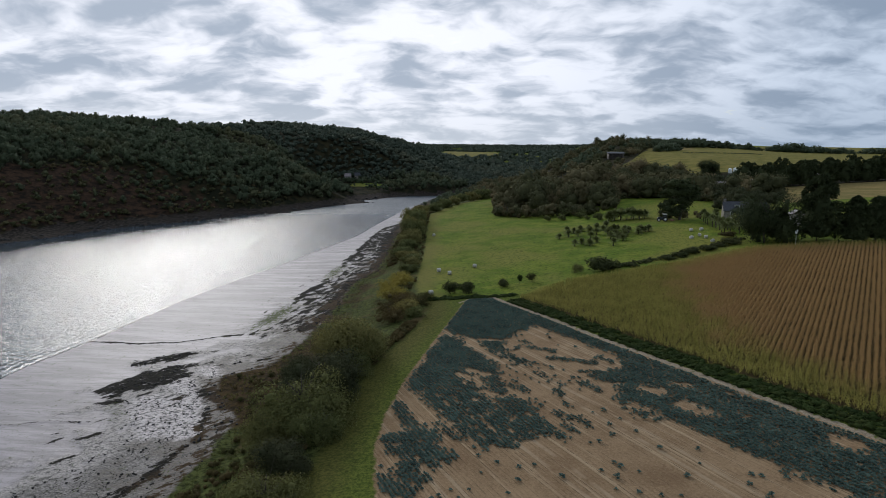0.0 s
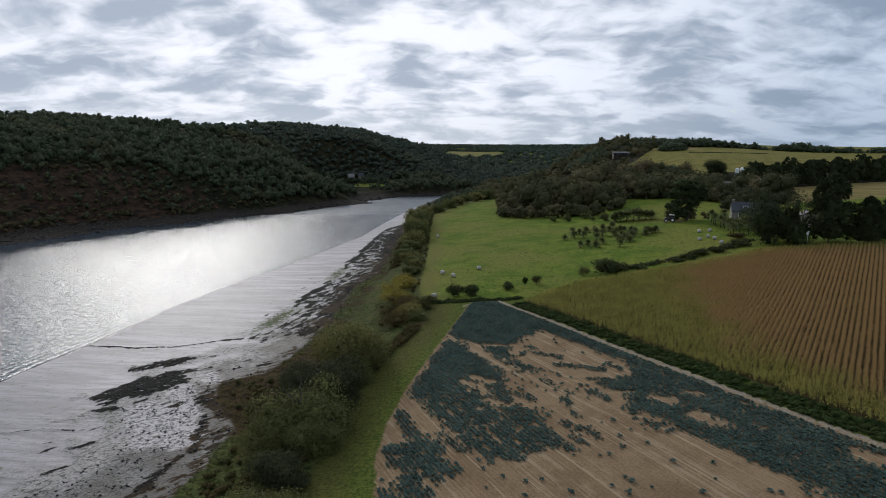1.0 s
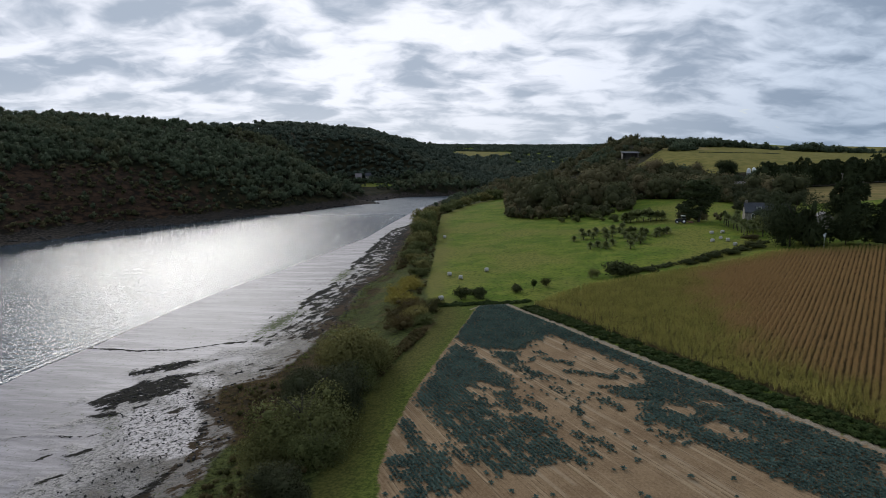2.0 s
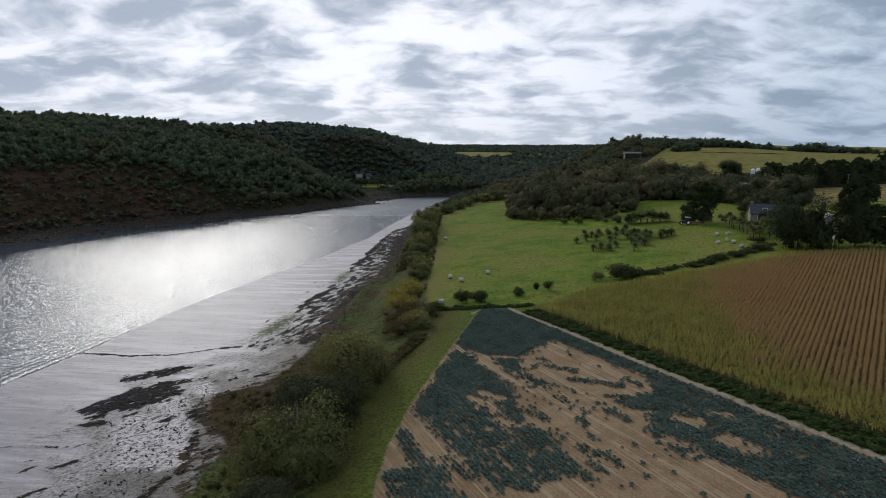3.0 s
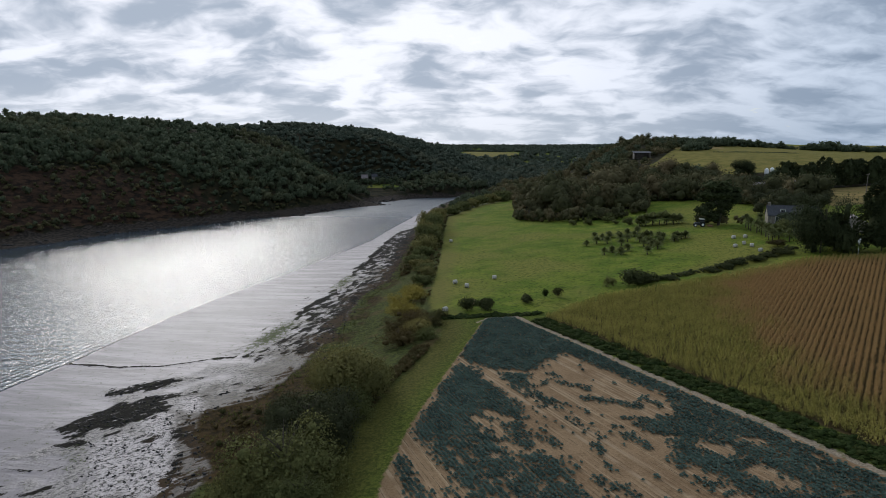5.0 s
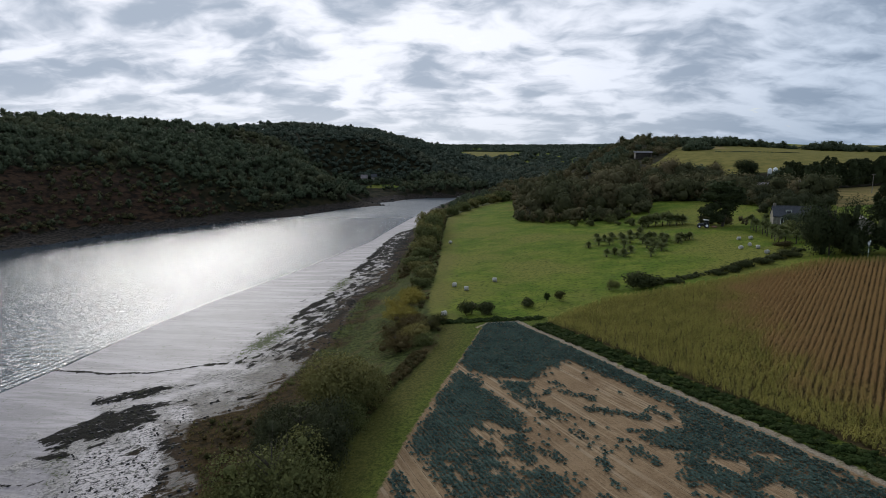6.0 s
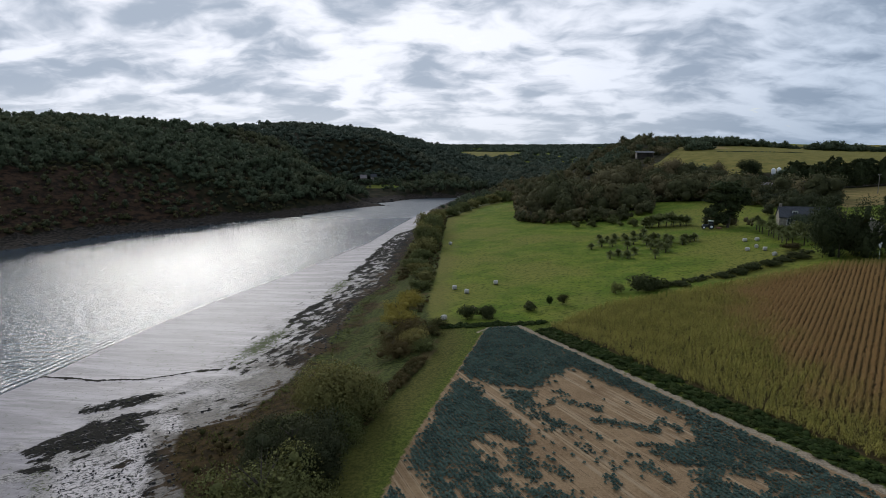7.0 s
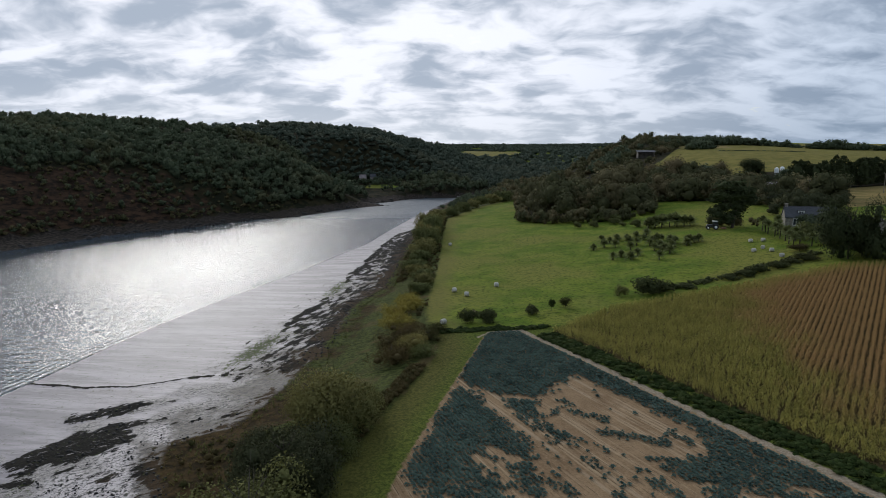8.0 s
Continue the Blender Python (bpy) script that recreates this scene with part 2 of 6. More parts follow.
def ground_material():
    m, n, sh = material("ground")
    co = n.add("ShaderNodeTexCoord").outputs["Object"]
    big, mid, fine, grain = n.noise(co, 0.03, 3.0), n.noise(co, 0.16, 4.0), n.noise(co, 0.9, 5.0, 0.62), n.noise(co, 4.0, 4.0, 0.65)
    # grass: mown meadow, with drier patches and darker tufts
    swath = n.noise(n.mapped(co, (0.08, 1.1, 1), 0.35), 0.8, 3.0)
    grass = n.mix(n.ramp(mid, 0.36, 0.66), (0.088, 0.138, 0.016), (0.158, 0.186, 0.027))
    grass = n.mix(n.ramp(big, 0.46, 0.62), grass, (0.172, 0.172, 0.036))
    tuft = n.noise(n.mapped(co, (0.85, 1.05, 1), 0.3), 1.3, 6.0, 0.72)
    grass = n.mix(n.math("MULTIPLY", n.ramp(tuft, 0.48, 0.62), 0.72), grass, (0.030, 0.047, 0.010))
    grass = n.mix(n.math("MULTIPLY", n.ramp(grain, 0.55, 0.75), 0.5), grass, (0.135, 0.15, 0.04))
    grass = n.mix(n.math("MULTIPLY", n.ramp(swath, 0.52, 0.66), 0.35), grass, (0.12, 0.13, 0.035))
    dry_edge = n.ramp(n.math("ADD", n.attr("bank"), n.math("MULTIPLY", n.math("SUBTRACT", mid, 0.5), 9.0)), 7.5, 2.5)
    grass = n.mix(n.math("MULTIPLY", dry_edge, 0.55), grass, (0.150, 0.130, 0.040))   # drier grass along the hedge
    blades = n.noise(co, 2.4, 6.0, 0.75)
    green = n.mix(n.ramp(blades, 0.38, 0.62), (0.044, 0.062, 0.012), (0.115, 0.136, 0.026))
    # headland grass turns browner towards the bank edge
    hedge_side = n.ramp(n.math("ADD", n.attr("bank"), n.math("MULTIPLY", n.math("SUBTRACT", fine, 0.5), 5.0)), 7.5, 2.0)
    headland = n.mix(n.ramp(blades, 0.36, 0.64), (0.052, 0.054, 0.015), (0.112, 0.105, 0.027))
    headland = n.mix(hedge_side, green, headland)
    grass = n.mix(n.ramp(n.attr("headland"), 0.3, 0.7), grass, headland)
    # rough bank grass and scrub floor
    rough_grass = n.mix(n.ramp(tuft, 0.40, 0.60), (0.030, 0.036, 0.012), (0.088, 0.100, 0.030))
    rough_grass = n.mix(n.ramp(mid, 0.52, 0.68), rough_grass, (0.10, 0.075, 0.033))
    sedge = n.mix(n.ramp(fine, 0.36, 0.64), (0.024, 0.018, 0.009), (0.066, 0.042, 0.018))
    rough_grass = n.mix(n.ramp(n.math("ADD", n.attr("sedge"), n.math("MULTIPLY", n.math("SUBTRACT", mid, 0.5), 1.2)), 0.4, 0.7), rough_grass, sedge)
    col = n.mix(n.ramp(n.math("ADD", n.attr("bank"), n.math("MULTIPLY", n.math("SUBTRACT", fine, 0.5), 3.0)), -0.8, 0.8), rough_grass, grass)
    # wood floor and bracken slope
    bracken = n.mix(n.ramp(n.noise(n.mapped(co, (0.7, 0.7, 1.2)), 0.35, 6.0, 0.7), 0.38, 0.64), (0.016, 0.013, 0.010), (0.062, 0.036, 0.022))
    floor = n.mix(n.ramp(mid, 0.4, 0.6), (0.015, 0.016, 0.009), (0.035, 0.03, 0.015))
    col = n.mix(n.ramp(n.attr("wood"), 0.3, 0.7), col, floor)
    col = n.mix(n.ramp(n.math("ADD", n.attr("bracken"), n.math("MULTIPLY", n.math("SUBTRACT", mid, 0.5), 1.4)), 0.35, 0.65), col, bracken)
    # far crops
    hay = n.mix(n.ramp(mid, 0.35, 0.65), (0.128, 0.118, 0.030), (0.195, 0.162, 0.047))
    col = n.mix(n.ramp(n.attr("hay"), 0.4, 0.6), col, hay)
    stubble = n.mix(n.ramp(fine, 0.35, 0.65), (0.19, 0.138, 0.054), (0.28, 0.20, 0.082))
    drills = n.noise(n.mapped(co, (0.55, 0.02, 1), -0.42), 1.0, 2.0, 0.5)
    stubble = n.mix(n.math("MULTIPLY", n.ramp(drills, 0.46, 0.56), 0.6), stubble, (0.105, 0.105, 0.035))
    col = n.mix(n.ramp(n.attr("stubble"), 0.4, 0.6), col, stubble)
    # maize stand: soil under the stalks
    col = n.mix(n.ramp(n.attr("maize"), -0.3, 0.3), col, n.mix(fine, (0.05, 0.035, 0.018), (0.09, 0.07, 0.03)))
    # field of brassicas: dry sandy soil drilled in rows
    rows = n.add("ShaderNodeTexWave", wave_type="BANDS", bands_direction="X", wave_profile="SIN")
    turned = n.mapped(co, (1, 1, 1), -math.atan2(ROW.x, -ROW.y))
    n.put(rows.inputs["Vector"], turned)
    for key, value in (("Scale", 0.314 / 0.53), ("Distortion", 1.4), ("Detail", 3.0), ("Detail Scale", 0.35)):
        rows.inputs[key].default_value = value
    streak = n.noise(n.mapped(turned, (1.6, 0.035, 1)), 1.0, 4.0, 0.6)
    soil = n.mix(n.ramp(n.math("ADD", n.math("MULTIPLY", grain, 0.5), n.math("MULTIPLY", mid, 0.5)), 0.36, 0.64), (0.192, 0.122, 0.068), (0.292, 0.197, 0.113))
    soil = n.mix(n.math("MULTIPLY", n.ramp(streak, 0.5, 0.68), 0.6), soil, (0.41, 0.305, 0.19))
    gauge = n.add("ShaderNodeSeparateXYZ")
    n.put(gauge.inputs[0], turned)
    tyre = n.math("ABSOLUTE", n.math("SUBTRACT", n.math("PINGPONG", n.math("ADD", gauge.outputs[0], 1.3), 6.0), 0.95))
    soil = n.mix(n.math("MULTIPLY", n.math("MULTIPLY", n.ramp(tyre, 0.36, 0.14), 0.6), n.ramp(mid, 0.36, 0.55)), soil, (0.36, 0.27, 0.175))   # tyre tracks of the sprayer
    furrow = n.math("MULTIPLY", n.ramp(rows.outputs["Fac"], 0.12, 0.0), n.ramp(fine, 0.35, 0.6))
    soil = n.mix(n.math("MULTIPLY", furrow, n.ramp(streak, 0.38, 0.62)), soil, (0.125, 0.083, 0.05))
    crop = n.math("ADD", n.attr("crop"), n.math("MULTIPLY", n.math("SUBTRACT", fine, 0.5), 1.6))
    in_crop = n.ramp(crop, -0.25, 0.25)
    col = n.mix(in_crop, col, soil)
    # the bare track along the crop
    track = n.ramp(n.math("ADD", n.attr("track"), n.math("MULTIPLY", n.math("SUBTRACT", fine, 0.5), 0.7)), -0.12, 0.12)
    col = n.mix(track, col, n.mix(n.ramp(grain, 0.35, 0.65), (0.21, 0.165, 0.115), (0.33, 0.27, 0.195)))
    # tidal mud: smooth by the water, stones and wrack towards the bank
    mud = n.mix(n.ramp(n.noise(n.mapped(co, (0.14, 1.0, 1), 0.22), 0.3, 6.0, 0.7), 0.4, 0.62), (0.158, 0.138, 0.148), (0.268, 0.238, 0.250))
    combed = n.noise(n.mapped(co, (0.05, 1.0, 1), 0.16), 1.6, 5.0, 0.7)
    mud = n.mix(n.math("MULTIPLY", n.ramp(combed, 0.53, 0.62), 0.5), mud, (0.09, 0.08, 0.079))   # fine drainage lines
    mud = n.mix(n.math("MULTIPLY", n.ramp(grain, 0.55, 0.7), 0.3), mud, (0.15, 0.13, 0.125))
    shingle = n.mix(n.ramp(grain, 0.36, 0.6), (0.15, 0.13, 0.118), (0.35, 0.315, 0.29))
    coarse = n.noise(co, 3.4, 6.0, 0.8)
    gritty = n.ramp(n.math("ADD", n.attr("grit"), n.math("MULTIPLY", n.math("SUBTRACT", mid, 0.5), 7.0)), -1.5, 2.0)
    shingle = n.mix(gritty, shingle, n.mix(n.ramp(coarse, 0.4, 0.62), (0.035, 0.03, 0.027), (0.20, 0.18, 0.168)))
    spot = n.add("ShaderNodeSeparateXYZ")
    n.put(spot.inputs[0], co)
    upstream = n.ramp(spot.outputs[1], 116, 128)
    stony = n.ramp(n.math("ADD", n.math("SUBTRACT", n.attr("shore"), n.math("MULTIPLY", upstream, 0.14)), n.math("MULTIPLY", n.math("SUBTRACT", mid, 0.5), 1.0)), 0.5, 0.7)
    mud = n.mix(stony, mud, shingle)
    upper = n.ramp(n.math("ADD", n.attr("shore"), n.math("MULTIPLY", n.math("SUBTRACT", mid, 0.5), 0.8)), 0.74, 0.94)
    mud = n.mix(n.math("MULTIPLY", upper, 0.88), mud, n.mix(grain, (0.030, 0.022, 0.016), (0.10, 0.078, 0.056)))
    speck = n.noise(co, 2.6, 7.0, 0.8)
    shells = n.mix(n.ramp(speck, 0.36, 0.52), (0.055, 0.05, 0.045), (0.52, 0.46, 0.44))
    shelly = n.ramp(n.math("ADD", n.attr("shells"), n.math("ADD", n.math("MULTIPLY", n.math("SUBTRACT", mid, 0.5), 7.0), n.math("MULTIPLY", n.math("SUBTRACT", fine, 0.5), 4.5))), -0.8, 1.8)
    mud = n.mix(shelly, mud, shells)
    lump = n.noise(n.mapped(co, (0.8, 1.1, 1), -0.5), 1.7, 6.0, 0.7)
    mud = n.mix(n.math("MULTIPLY", n.ramp(lump, 0.535, 0.56), n.math("MAXIMUM", n.math("MULTIPLY", stony, 0.9), shelly)), mud, (0.035, 0.031, 0.026))
    lay = n.noise(n.mapped(co, (1.0, 0.45, 1), 0.28), 0.55, 7.0, 0.68)
    ridges = n.noise(n.mapped(co, (0.45, 1.0, 1), -0.68), 0.95, 7.0, 0.7)
    lay = n.math("ADD", n.math("MULTIPLY", lay, upstream), n.math("MULTIPLY", ridges, n.math("SUBTRACT", 1.0, upstream)))
    weed = n.math("ADD", n.attr("weed"), n.math("ADD", n.math("MULTIPLY", n.math("SUBTRACT", lay, 0.5), 2.3), n.math("MULTIPLY", n.math("SUBTRACT", grain, 0.5), 0.55)))
    weedy = n.ramp(weed, 0.45, 0.53)
    rust = n.ramp(n.math("ADD", n.attr("shore"), n.math("MULTIPLY", n.math("SUBTRACT", mid, 0.5), 0.6)), 0.84, 1.0)
    mud = n.mix(weedy, mud, n.mix(rust, n.mix(grain, (0.008, 0.007, 0.006), (0.028, 0.025, 0.020)), n.mix(grain, (0.030, 0.020, 0.012), (0.085, 0.055, 0.03))))
    algae = n.ramp(n.math("ADD", n.attr("algae"), n.math("ADD", n.math("MULTIPLY", n.math("SUBTRACT", fine, 0.5), 4.0), n.math("MULTIPLY", n.math("SUBTRACT", grain, 0.5), 4.5))), 0.5, 1.3)
    mud = n.mix(algae, mud, n.mix(grain, (0.030, 0.040, 0.011), (0.085, 0.100, 0.032)))
    on_mud = n.ramp(n.math("ADD", n.attr("mud"), n.math("MULTIPLY", n.math("SUBTRACT", mid, 0.5), 5.0)), -0.6, 0.6)
    col = n.mix(on_mud, col, mud)
    # far shore rocks
    col = n.mix(n.ramp(n.attr("rocky"), 0.35, 0.65), col, n.mix(n.ramp(fine, 0.4, 0.7), (0.02, 0.017, 0.014), (0.075, 0.06, 0.048)))
    n.put(sh.inputs["Base Color"], col)
    wet = n.math("MULTIPLY", on_mud, n.math("SUBTRACT", 1.0, n.math("MULTIPLY", weedy, 0.95)))
    wet = n.math("MULTIPLY", wet, n.math("SUBTRACT", 1.0, n.math("MULTIPLY", n.math("MAXIMUM", stony, shelly), 0.22)))
    wet = n.math("MULTIPLY", wet, n.math("SUBTRACT", 1.0, n.math("MULTIPLY", algae, 0.75)))
    n.put(sh.inputs["Roughness"], n.math("MULTIPLY_ADD", wet, -0.36, 0.93))
    n.put(sh.inputs["Specular IOR Level"], n.math("MULTIPLY_ADD", wet, 0.38, 0.03))
    relief = n.math("ADD", n.math("MULTIPLY", grain, 0.6), fine)
    relief = n.math("MULTIPLY", relief, n.math("SUBTRACT", 1.0, n.math("MULTIPLY", n.math("MULTIPLY", on_mud, n.math("SUBTRACT", 1.0, stony)), 0.75)))
    relief = n.math("SUBTRACT", relief, n.math("MULTIPLY", n.math("MULTIPLY", furrow, in_crop), 0.35))
    n.put(sh.inputs["Normal"], n.bump(relief, 0.8, 0.22))
    return m


def water_material():
    m, n, sh = material("tidal_water")
    co = n.add("ShaderNodeTexCoord").outputs["Object"]
    sh.inputs["Base Color"].default_value = (0.055, 0.070, 0.084, 1)
    sh.inputs["IOR"].default_value = 1.33
    slick = n.noise(n.mapped(co, (1, 0.25, 1), 0.5), 0.03, 3.0)
    calm = n.attr("calm")   # the water lies still in the lee of the wooded bank
    n.put(sh.inputs["Roughness"], n.math("ADD", n.math("SUBTRACT", n.math("MULTIPLY_ADD", n.ramp(slick, 0.35, 0.65), 0.04, 0.11), n.math("MULTIPLY", calm, 0.13)), n.math("MULTIPLY", n.attr("breeze"), 0.30)))
    chop = n.noise(n.mapped(co, (0.45, 1.0, 1), 0.2), 0.62, 3.0, 0.6, 0.3)
    ripple = n.noise(n.mapped(co, (0.8, 1.0, 1), -0.2), 1.7, 2.0, 0.6)
    h = n.math("ADD", chop, n.math("MULTIPLY", ripple, 0.35))
    off = n.attr("offshore")   # small waves that run along the water's edge
    lap = n.math("SINE", n.math("ADD", n.math("MULTIPLY", off, 3.6), n.math("MULTIPLY", slick, 30.0)))
    h = n.math("ADD", h, n.math("MULTIPLY", n.math("MULTIPLY", lap, n.ramp(off, 11.0, 1.0)), 0.07))
    h = n.math("MULTIPLY", h, n.math("SUBTRACT", 1.0, n.math("MULTIPLY", calm, 0.8)))
    n.put(sh.inputs["Normal"], n.bump(h, 1.0, 0.52))
    return m


M_GROUND, M_WATER = ground_material(), water_material()
M_WOOD_LEAF = leafy("wood_leaves", (0.041, 0.055, 0.035), (0.094, 0.115, 0.064), (0.122, 0.116, 0.058), thin=0.2, vary=0.4)
M_OAK_LEAF = leafy("oak_leaves", (0.038, 0.043, 0.022), (0.098, 0.098, 0.045), (0.165, 0.128, 0.066), thin=0.2, vary=0.35)
# bluer than the wood leaves: distance haze painted into the leaf colour
M_HAZED_LEAF = leafy("hazed_leaves", (0.042, 0.057, 0.042), (0.090, 0.110, 0.078), (0.115, 0.118, 0.075), thin=0.2, vary=0.4)
M_HEDGE_LEAF = leafy("hedge_leaves", (0.064, 0.078, 0.030), (0.150, 0.160, 0.058), (0.235, 0.195, 0.068))
M_TWIG = plain("bare_twigs", (0.05, 0.042, 0.032), (0.11, 0.094, 0.075), 0.9, 2.0)
M_BARK = plain("bark", (0.035, 0.027, 0.02), (0.09, 0.072, 0.055), 0.9, 2.0)


# ---- meshes ----
def mesh_of(name, verts, faces_flat, sizes, mat, tone=None, normals=None):
    """A mesh from flat arrays: corners of the faces and their counts."""
    me = bpy.data.meshes.new(name)
    verts = np.asarray(verts, np.float32)
    faces_flat, sizes = np.asarray(faces_flat, np.int32), np.asarray(sizes, np.int32)
    if len(faces_flat) == 4 * len(sizes):   # a quad that names its last corner twice is a triangle
        q = faces_flat.reshape(-1, 4)
        tri = q[:, 2] == q[:, 3]
        keep = np.ones(q.shape, bool)
        keep[tri, 3] = False
        faces_flat, sizes = q[keep], (4 - tri).astype(np.int32)
    me.vertices.add(len(verts)), me.loops.add(len(faces_flat)), me.polygons.add(len(sizes))
    me.vertices.foreach_set("co", verts.ravel())
    me.loops.foreach_set("vertex_index", faces_flat)
    me.polygons.foreach_set("loop_start", np.r_[0, np.cumsum(sizes)[:-1]].astype(np.int32))
    me.update(calc_edges=True)
    if tone is not None:
        me.attributes.new("tone", "FLOAT", "POINT").data.foreach_set("value", np.asarray(tone, np.float32))
    if normals is not None:   # sprays shade with the dome of their crown
        me.normals_split_custom_set_from_vertices(np.asarray(normals, np.float32))
    me.materials.append(mat)
    return me


def part(name, me, mat=None, parent=None, label=""):
    """Links a bmesh or a mesh as one object under its thing."""
    if isinstance(me, bmesh.types.BMesh):
        bm, me = me, bpy.data.meshes.new(name)
        bm.to_mesh(me)
        bm.free()
        me.materials.append(mat)
    ob = new(name, me)
    ob.parent = parent
    return tagged(ob, label)


def thing(name, label, category, group="", at=(0, 0, 0), turn=0.0, kind=""):
    ob = new(name)
    ob.matrix_world = pose(*at, 0, 0, turn)
    return tagged(ob, label, category, group, kind)


# ---- ground: one sheet to the horizon ----
def steps(*runs):
    out = [runs[0][0]]
    for a, b, d0, d1 in runs:
        n = max(2, int(round((b - a) / ((d0 + d1) / 2))))
        w = np.cumsum(np.linspace(d0, d1, n))
        out.extend(a + (b - a) * w / w[-1])
    return np.array(out)


def build_ground():
    gx = steps((-2600, -400, 160, 16), (-400, -90, 10, 3), (-90, -30, 0.45, 0.45), (-30, 60, 0.9, 0.9), (60, 140, 1.2, 2.8), (140, 420, 3, 12), (420, 2600, 14, 160))
    gy = steps((-500, 30, 40, 2), (30, 66, 0.9, 0.9), (66, 140, 0.45, 0.45), (140, 330, 1.1, 2.2), (330, 700, 2.2, 8), (700, 1500, 9, 22), (1500, 4600, 30, 160))
    x, y = np.meshgrid(gx, gy)
    z = land(x, y)
    near = (y < 330) & (x > -90) & (x < 140)
    # low ridges of stones and wrack on the foreshore
    xw, xv = water_edge(y), plant_edge(y)
    u = np.clip((x - xw) / np.maximum(xv - xw, 1), -1, 2)
    wrack, algae = foreshore(x, y, u)
    z = z + np.where(near & (u > 0) & (u < 1.05), 0.22 * wrack * (0.6 + 0.4 * waves(x, y, 77, 2.2)), 0)
    nx, ny = len(gx), len(gy)
    i = np.arange(nx * ny).reshape(ny, nx)
    quads = np.stack([i[:-1, :-1], i[:-1, 1:], i[1:, 1:], i[1:, :-1]], -1).reshape(-1, 4)
    me = mesh_of("ground", np.stack([x, y, z], -1).reshape(-1, 3), quads.ravel(), np.full(len(quads), 4), M_GROUND)
    d = inland(x, y)
    home = x > (water_edge(y) + far_edge(y)) / 2
    layers = {
        "crop": np.clip(side(x, y, CROP), -6, 6),
        "track": np.maximum(near_capsule(x, y, ((13.6, 133.4, 8.2, 133.6, 0.5), (8.2, 133.6, 5.8, 131, 0.35))), np.clip(0.55 - np.abs(line_right(x, y) - 0.1), -6, 6) + np.where((y > 134.2) | (y < 20), -6, 0)),
        "grit": np.clip(near_capsule(x, y, GRIT), -4, 4),
        "shells": np.clip(near_capsule(x, y, SHELLS), -4, 4),
        "sedge": (1 - smooth(x - xv, 4 + 4 * smooth(y, 118, 104), 9 + 6 * smooth(y, 118, 104))) * home * (0.55 + 0.45 * (1 - smooth(y, 105, 125))) * smooth(y, 74, 86),
        "headland": smooth(138 - y, 0, 5) * home,
        "maize": np.clip(side(x, y, MAIZE), -6, 6),
        "bank": np.clip(x - bank_edge(y), -8, 8) * home + 8.0 * ~home,
        "mud": np.where(home, np.clip(xv - x, -10, 10), -10),
        "shore": u, "weed": wrack * home, "algae": algae * home,
        "rocky": np.where(home, 0, (d < 13) * (y < 900)),
        "wood": np.where(home, wood_floor(x, y), smooth(((x + 62) / 17) ** 2 + ((y - 588) / 12) ** 2, 0.8, 1.1) * (1 - smooth(y, 850, 950))),
        "bracken": np.where(home, 0, smooth(d, 8, 18) * (1 - smooth(d, 58, 80)) * (1 - smooth(y, 350, 430))),
        "hay": np.where(home & (y < 1000), smooth(side(x, y, HAY), -3, 3), 0) + (patches(x, y, 41) + patches(x, y, 57)) * smooth(y, 1050, 1150) + smooth(side(x, y, VALLEY), -4, 8),
        "stubble": np.where(home & (y < 1000), np.maximum(smooth(side(x, y, DRY), -2, 2), smooth(side(x, y, STRIP), -2, 2)), 0),
    }
    for name, values in layers.items():
        me.attributes.new(name, "FLOAT", "POINT").data.foreach_set("value", np.ascontiguousarray(values, np.float32).ravel())
    me.polygons.foreach_set("use_smooth", np.ones(len(quads), bool))
    ob = new("ground", me)
    tagged(ob, "rolling farmland, wooded banks and wet tidal mud", "ground", kind="structure")


def line_right(x, y):
    """Metres to the right of the crop's long edge."""
    return ((x - 60.6) * 108 + (y - 25) * 46.3) / math.hypot(108, 46.3)


def patches(x, y, seed):
    cell = np.sin(x / 130 + seed) * np.sin(y / 210 + 2 * seed) + 0.5 * np.sin(x / 61 - y / 150 + seed)
    return (cell > 1.2) * 1.0


def wood_floor(x, y):
    s = smooth(x - (36 + 0.1 * (y - 300)), -4, 3) * smooth(y + 0.45 * x, 312, 322)
    s = np.maximum(s, smooth(y, 425, 440) * smooth(x - bank_edge(y), -12, -4))
    s = s * (1 - smooth(y, 400, 430) * smooth(x - 0.2 * y - 90, 0, 25))
    return np.clip(s, 0, 1) * (1 - smooth(side(x, y, HAY), -4, 4)) * (1 - smooth(side(x, y, PADDOCK), -2, 2)) * (1 - smooth(side(x, y, DRY), -2, 2))


